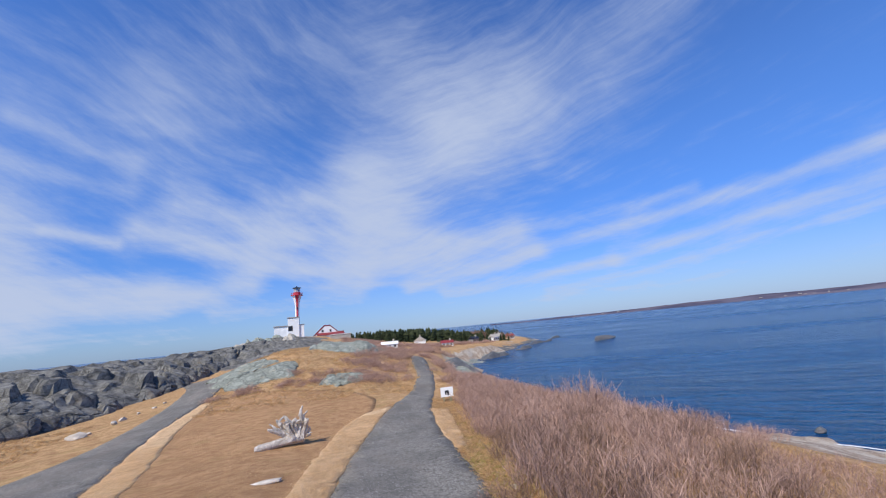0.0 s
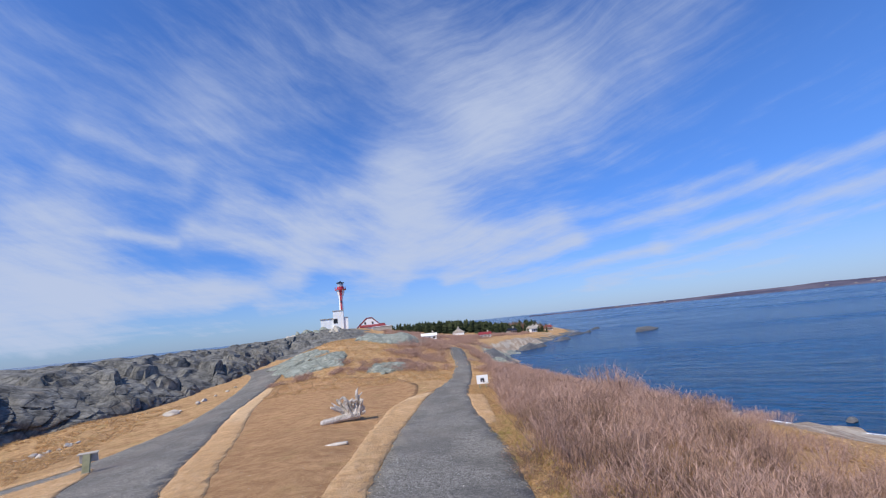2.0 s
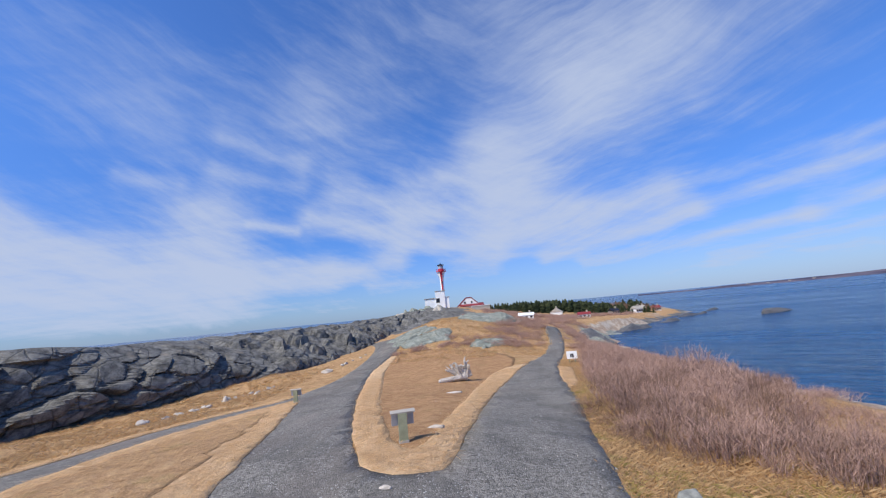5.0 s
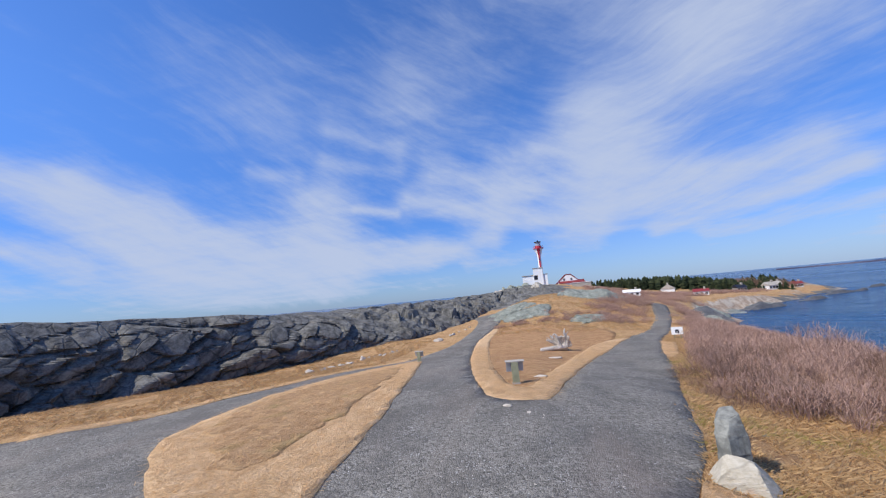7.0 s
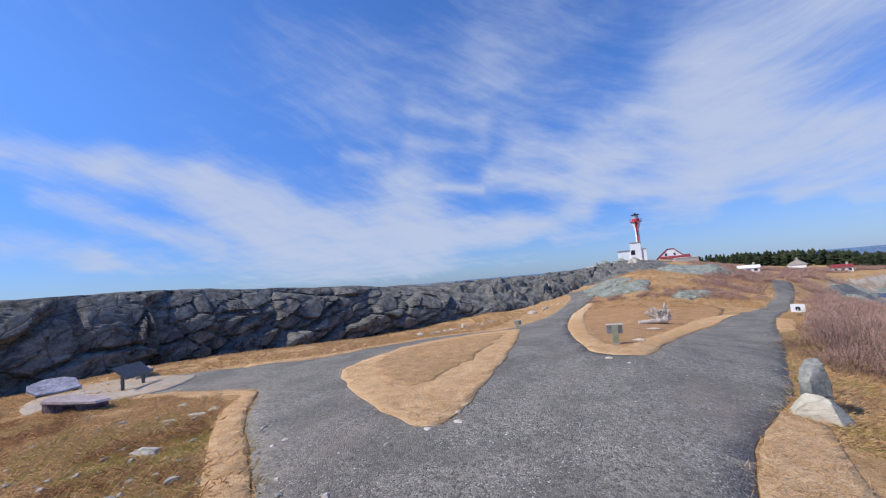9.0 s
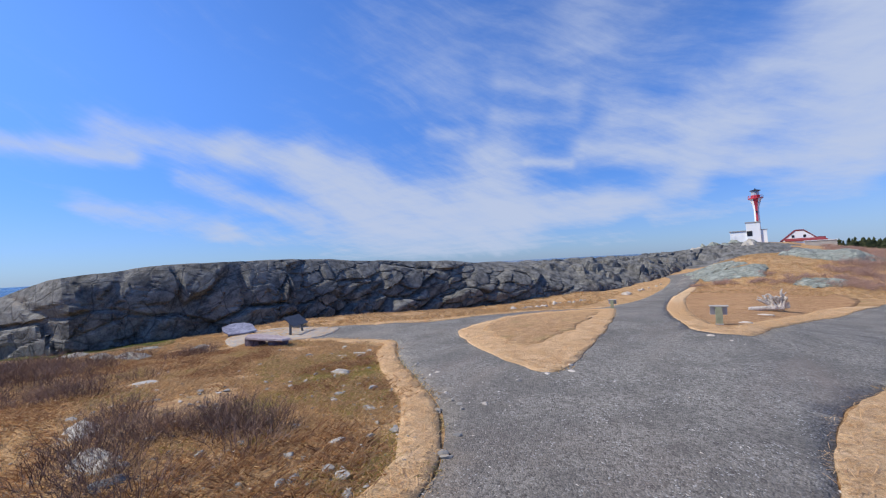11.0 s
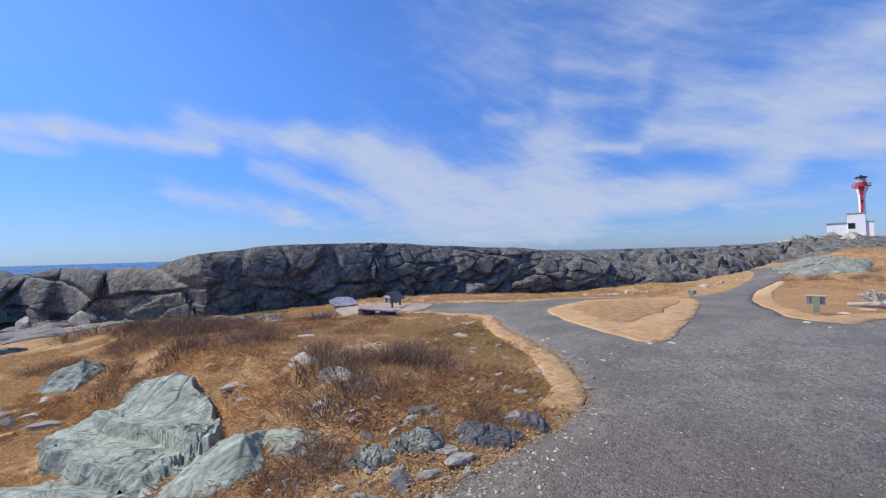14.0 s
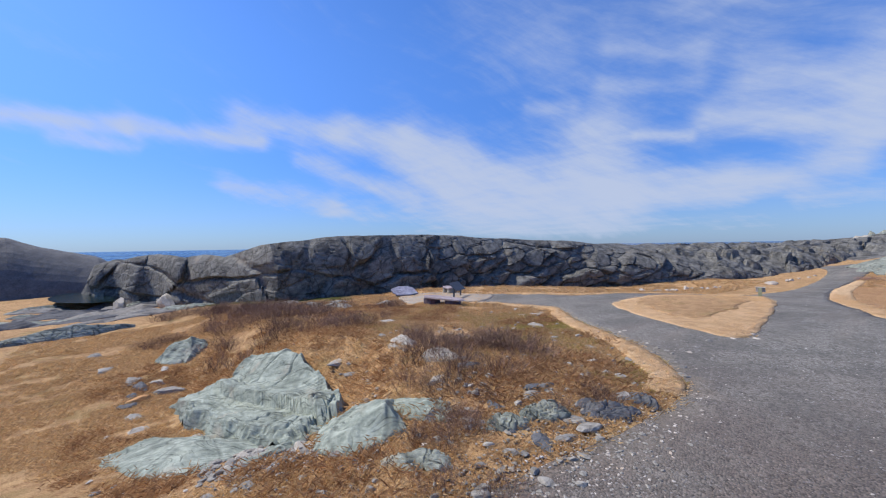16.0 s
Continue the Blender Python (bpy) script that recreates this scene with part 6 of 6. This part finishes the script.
def build_driftwood(x, y):
    rng = random.Random(12)
    bm = bmesh.new()
    # The trunk lies on its side and ends in a broad root plate.
    tube(bm, [(-1.75, -0.30, 0.20), (-1.5, -0.28, 0.22), (-0.8, -0.2, 0.25), (0.0, -0.08, 0.30), (0.7, 0.02, 0.36), (1.15, 0.08, 0.42)], [0.15, 0.21, 0.22, 0.24, 0.33, 0.42], 12)
    for i in range(17):
        f = i / 16
        a = -0.80 + 1.15 * f + rng.uniform(-0.12, 0.12)
        p0 = Vector((0.30 + 0.85 * f, rng.uniform(-0.3, 0.3), 0.42))
        out = rng.uniform(0.8, 1.45) * (1.1 - 0.25 * abs(f - 0.45))
        go = Vector((math.sin(a), rng.uniform(-0.4, 0.4), math.cos(a) * 0.95)).normalized()
        bend = Vector((rng.uniform(-0.35, 0.05), rng.uniform(-0.2, 0.2), rng.uniform(-0.1, 0.2)))
        r0 = rng.uniform(0.13, 0.21)
        pts = [p0 + go * out * s + bend * s * s + Vector((rng.uniform(-0.05, 0.05), rng.uniform(-0.05, 0.05), 0)) * (s > 0) for s in (0, 0.3, 0.6, 0.85, 1.0)]
        tube(bm, pts, [r0, r0 * 0.8, r0 * 0.62, r0 * 0.6, r0 * 0.34], 8)
        for s in (2, 3):
            side = Vector((rng.uniform(-0.55, 0.45), rng.uniform(-0.3, 0.3), rng.uniform(0.0, 0.45)))
            tube(bm, [pts[s], pts[s] + side * 0.55, pts[s] + side], [r0 * 0.5, r0 * 0.42, r0 * 0.2], 6)
    for i in range(7):
        a = -0.6 + 2.6 * i / 6
        p0 = Vector((1.15, 0.05, 0.4))
        go = Vector((0.35 + 0.2 * math.cos(a), rng.uniform(-0.6, 0.4), 0.2 + 0.35 * math.sin(a)))
        tube(bm, [p0, p0 + go * 0.6, p0 + go], [0.15, 0.10, 0.04], 7)
    for v in bm.verts:
        v.co += Vector((rng.uniform(-1, 1), rng.uniform(-1, 1), rng.uniform(-1, 1))) * 0.018
    me = bpy.data.meshes.new("driftwood_stump")
    bm.to_mesh(me)
    bm.free()
    me.materials.append(M_DRIFT)
    ob = new("driftwood_stump", me)
    ob.matrix_basis = pose(x, y, top_of(x, y) + 0.03, 0, 0, 5) @ Matrix.Diagonal((0.86, 0.9, 0.92, 1))
    tagged(ob, "bleached driftwood trunk with forked roots on the dry lawn", "driftwood")


build_driftwood(-0.55, 25.6)
for px, py, w, d, turn in ((-0.8, 17.4, 0.75, 0.22, -4), (-1.75, 6.3, 0.42, 0.12, -10)):
    stone("flat_stone", px, py, (w, d, 0.10), 60, M_WHITE_STONE, "pale flat stone slab lying on the dry lawn", "stone slab", "lawn slabs", turn=turn, lift=0.05, detail=3, cuts=6)


# ---- the terrace below the cliff ----
M_LILAC = make_rock("lilac_lichen_stone", (0.13, 0.125, 0.17), (0.46, 0.46, 0.54), (0.16, 0.21, 0.15), (1, 1, 2), (10, 30, 0), 2.0, 0.03, 0.1)
M_MAROON = make_rock("maroon_slate", (0.07, 0.05, 0.06), (0.22, 0.165, 0.18), (0.34, 0.28, 0.27), (1, 1, 5), (10, 20, 0), 2.0, 0.04, 0.2)
M_PINK_STONE = make_rock("pale_pinkish_slate", (0.22, 0.17, 0.175), (0.48, 0.41, 0.40), (0.30, 0.24, 0.22), (1, 1, 5), (10, 20, 0), 2.0, 0.04, 0.2)


def slab_outline(bm, lx, ly, z0, z1, seed, ragged=0.34, count=9):
    """A split stone slab with a ragged outline and a slightly uneven top."""
    rng = np.random.default_rng(seed)
    rows = []
    shape = []
    for i in range(count):
        a = 6.283 * i / count
        c, q = math.cos(a), math.sin(a)
        f = (abs(c) ** 4 + abs(q) ** 4) ** -0.25 * (1 + ragged * rng.uniform(-1, 0.5))
        shape.append((lx * c * f, ly * q * f))
    for z, grow in ((z0, 0.93), (z0 + 0.3 * (z1 - z0), 1.0), (z1 - 0.02, 0.99), (z1, 0.95)):
        rows.append([bm.verts.new((x * grow * rng.uniform(0.98, 1.02), y * grow * rng.uniform(0.98, 1.02), z + rng.uniform(-0.012, 0.012))) for x, y in shape])
    for lo, up in zip(rows, rows[1:]):
        for i in range(count):
            bm.faces.new((lo[i], lo[(i + 1) % count], up[(i + 1) % count], up[i]))
    bm.faces.new(rows[-1])
    bm.faces.new(rows[0][::-1])
    return bm


def slab_seat(x, y, lx, ly, high, turn, seed, top, base, label, tilt=0.0):
    t = thing("stone_bench", x, y, top_of(x, y) + 0.05, label, "stone bench", "stone benches", turn)
    for s in (-0.48, 0.48):
        bm = slab_outline(bmesh.new(), lx * 0.30, ly * 0.62, -0.2, high - 0.13, seed + int(s * 10), 0.12, 11)
        bmesh.ops.translate(bm, vec=(s * lx, 0.03, 0), verts=bm.verts)
        part("foot_stone", bm, base, t)
    bm = slab_outline(bmesh.new(), lx, ly, -0.08, 0.08, seed)
    bmesh.ops.transform(bm, matrix=pose(0, 0, high - 0.04, tilt, 0, 0), verts=bm.verts)
    part("seat_slab", bm, top, t)


slab_seat(-31.6, -3.0, 1.1, 0.65, 0.55, -12, 70, M_PINK_STONE, M_STONE, "flat grey stone slab bench on the terrace")
slab_seat(-34.9, -6.0, 1.25, 0.75, 0.55, 62, 75, M_LILAC, M_DARK_STONE, "lilac-white lichened stone slab bench on the terrace", 27)
slab_seat(-25.5, -8.5, 2.2, 0.62, 0.5, 12, 80, M_PINK_STONE, M_MAROON, "long maroon slate bench with a ragged pale top")
M_SLATE = plain("dark_grey_board", (0.06, 0.065, 0.075), (0.11, 0.115, 0.125), 4.0, 0.6, 0.002)
t = thing("reading_table", -27.6, -5.2, top_of(-27.6, -5.2) + 0.05, "dark slanted reading panel on two posts on the terrace", "reading panel", "", 118)
for px in (-0.75, 0.75):
    part("post", boxed(px - 0.06, px + 0.06, -0.06, 0.06, -0.1, 0.85), M_SLATE, t)
bm = boxed(-1.0, 1.0, -0.5, 0.5, -0.025, 0.025)
bmesh.ops.transform(bm, matrix=pose(0, 0, 0.95, 40, 0, 0), verts=bm.verts)
part("panel", bm, M_SLATE, t, "dark slanted panel")

# Wet moss below the cliff.
moss = make_turf("wet_moss", (0.055, 0.06, 0.015), (0.16, 0.15, 0.035), (0.10, 0.11, 0.02), 0.6)
line = curve_points([(-40.5, -10.0), (-46, -7.5), (-51, -12), (-58, -17), (-62, -20), (-56, -21.5), (-49, -17), (-43, -13.5)], 0.8)
tagged(draped("moss", line, 0.05, moss, 0.7, 0.9, 0.05, 40), "dark green wet moss below the cliff", "moss", kind="structure")
for i, (x, y, lx, ly, turn) in enumerate(((-34, -13.6, 1.8, 0.6, 20), (-37.5, -14.5, 1.6, 0.7, 10), (-39, -11.5, 1.2, 0.5, 35), (-31.5, -10.2, 0.9, 0.4, 20), (-43, -15.5, 2.2, 0.8, 15))):
    ledge("rock_ledge", x, y, lx, ly, 0.32, turn, 170 + i, M_STONE, "flat grey ledge beside wet moss", 6, 0.5, 40)
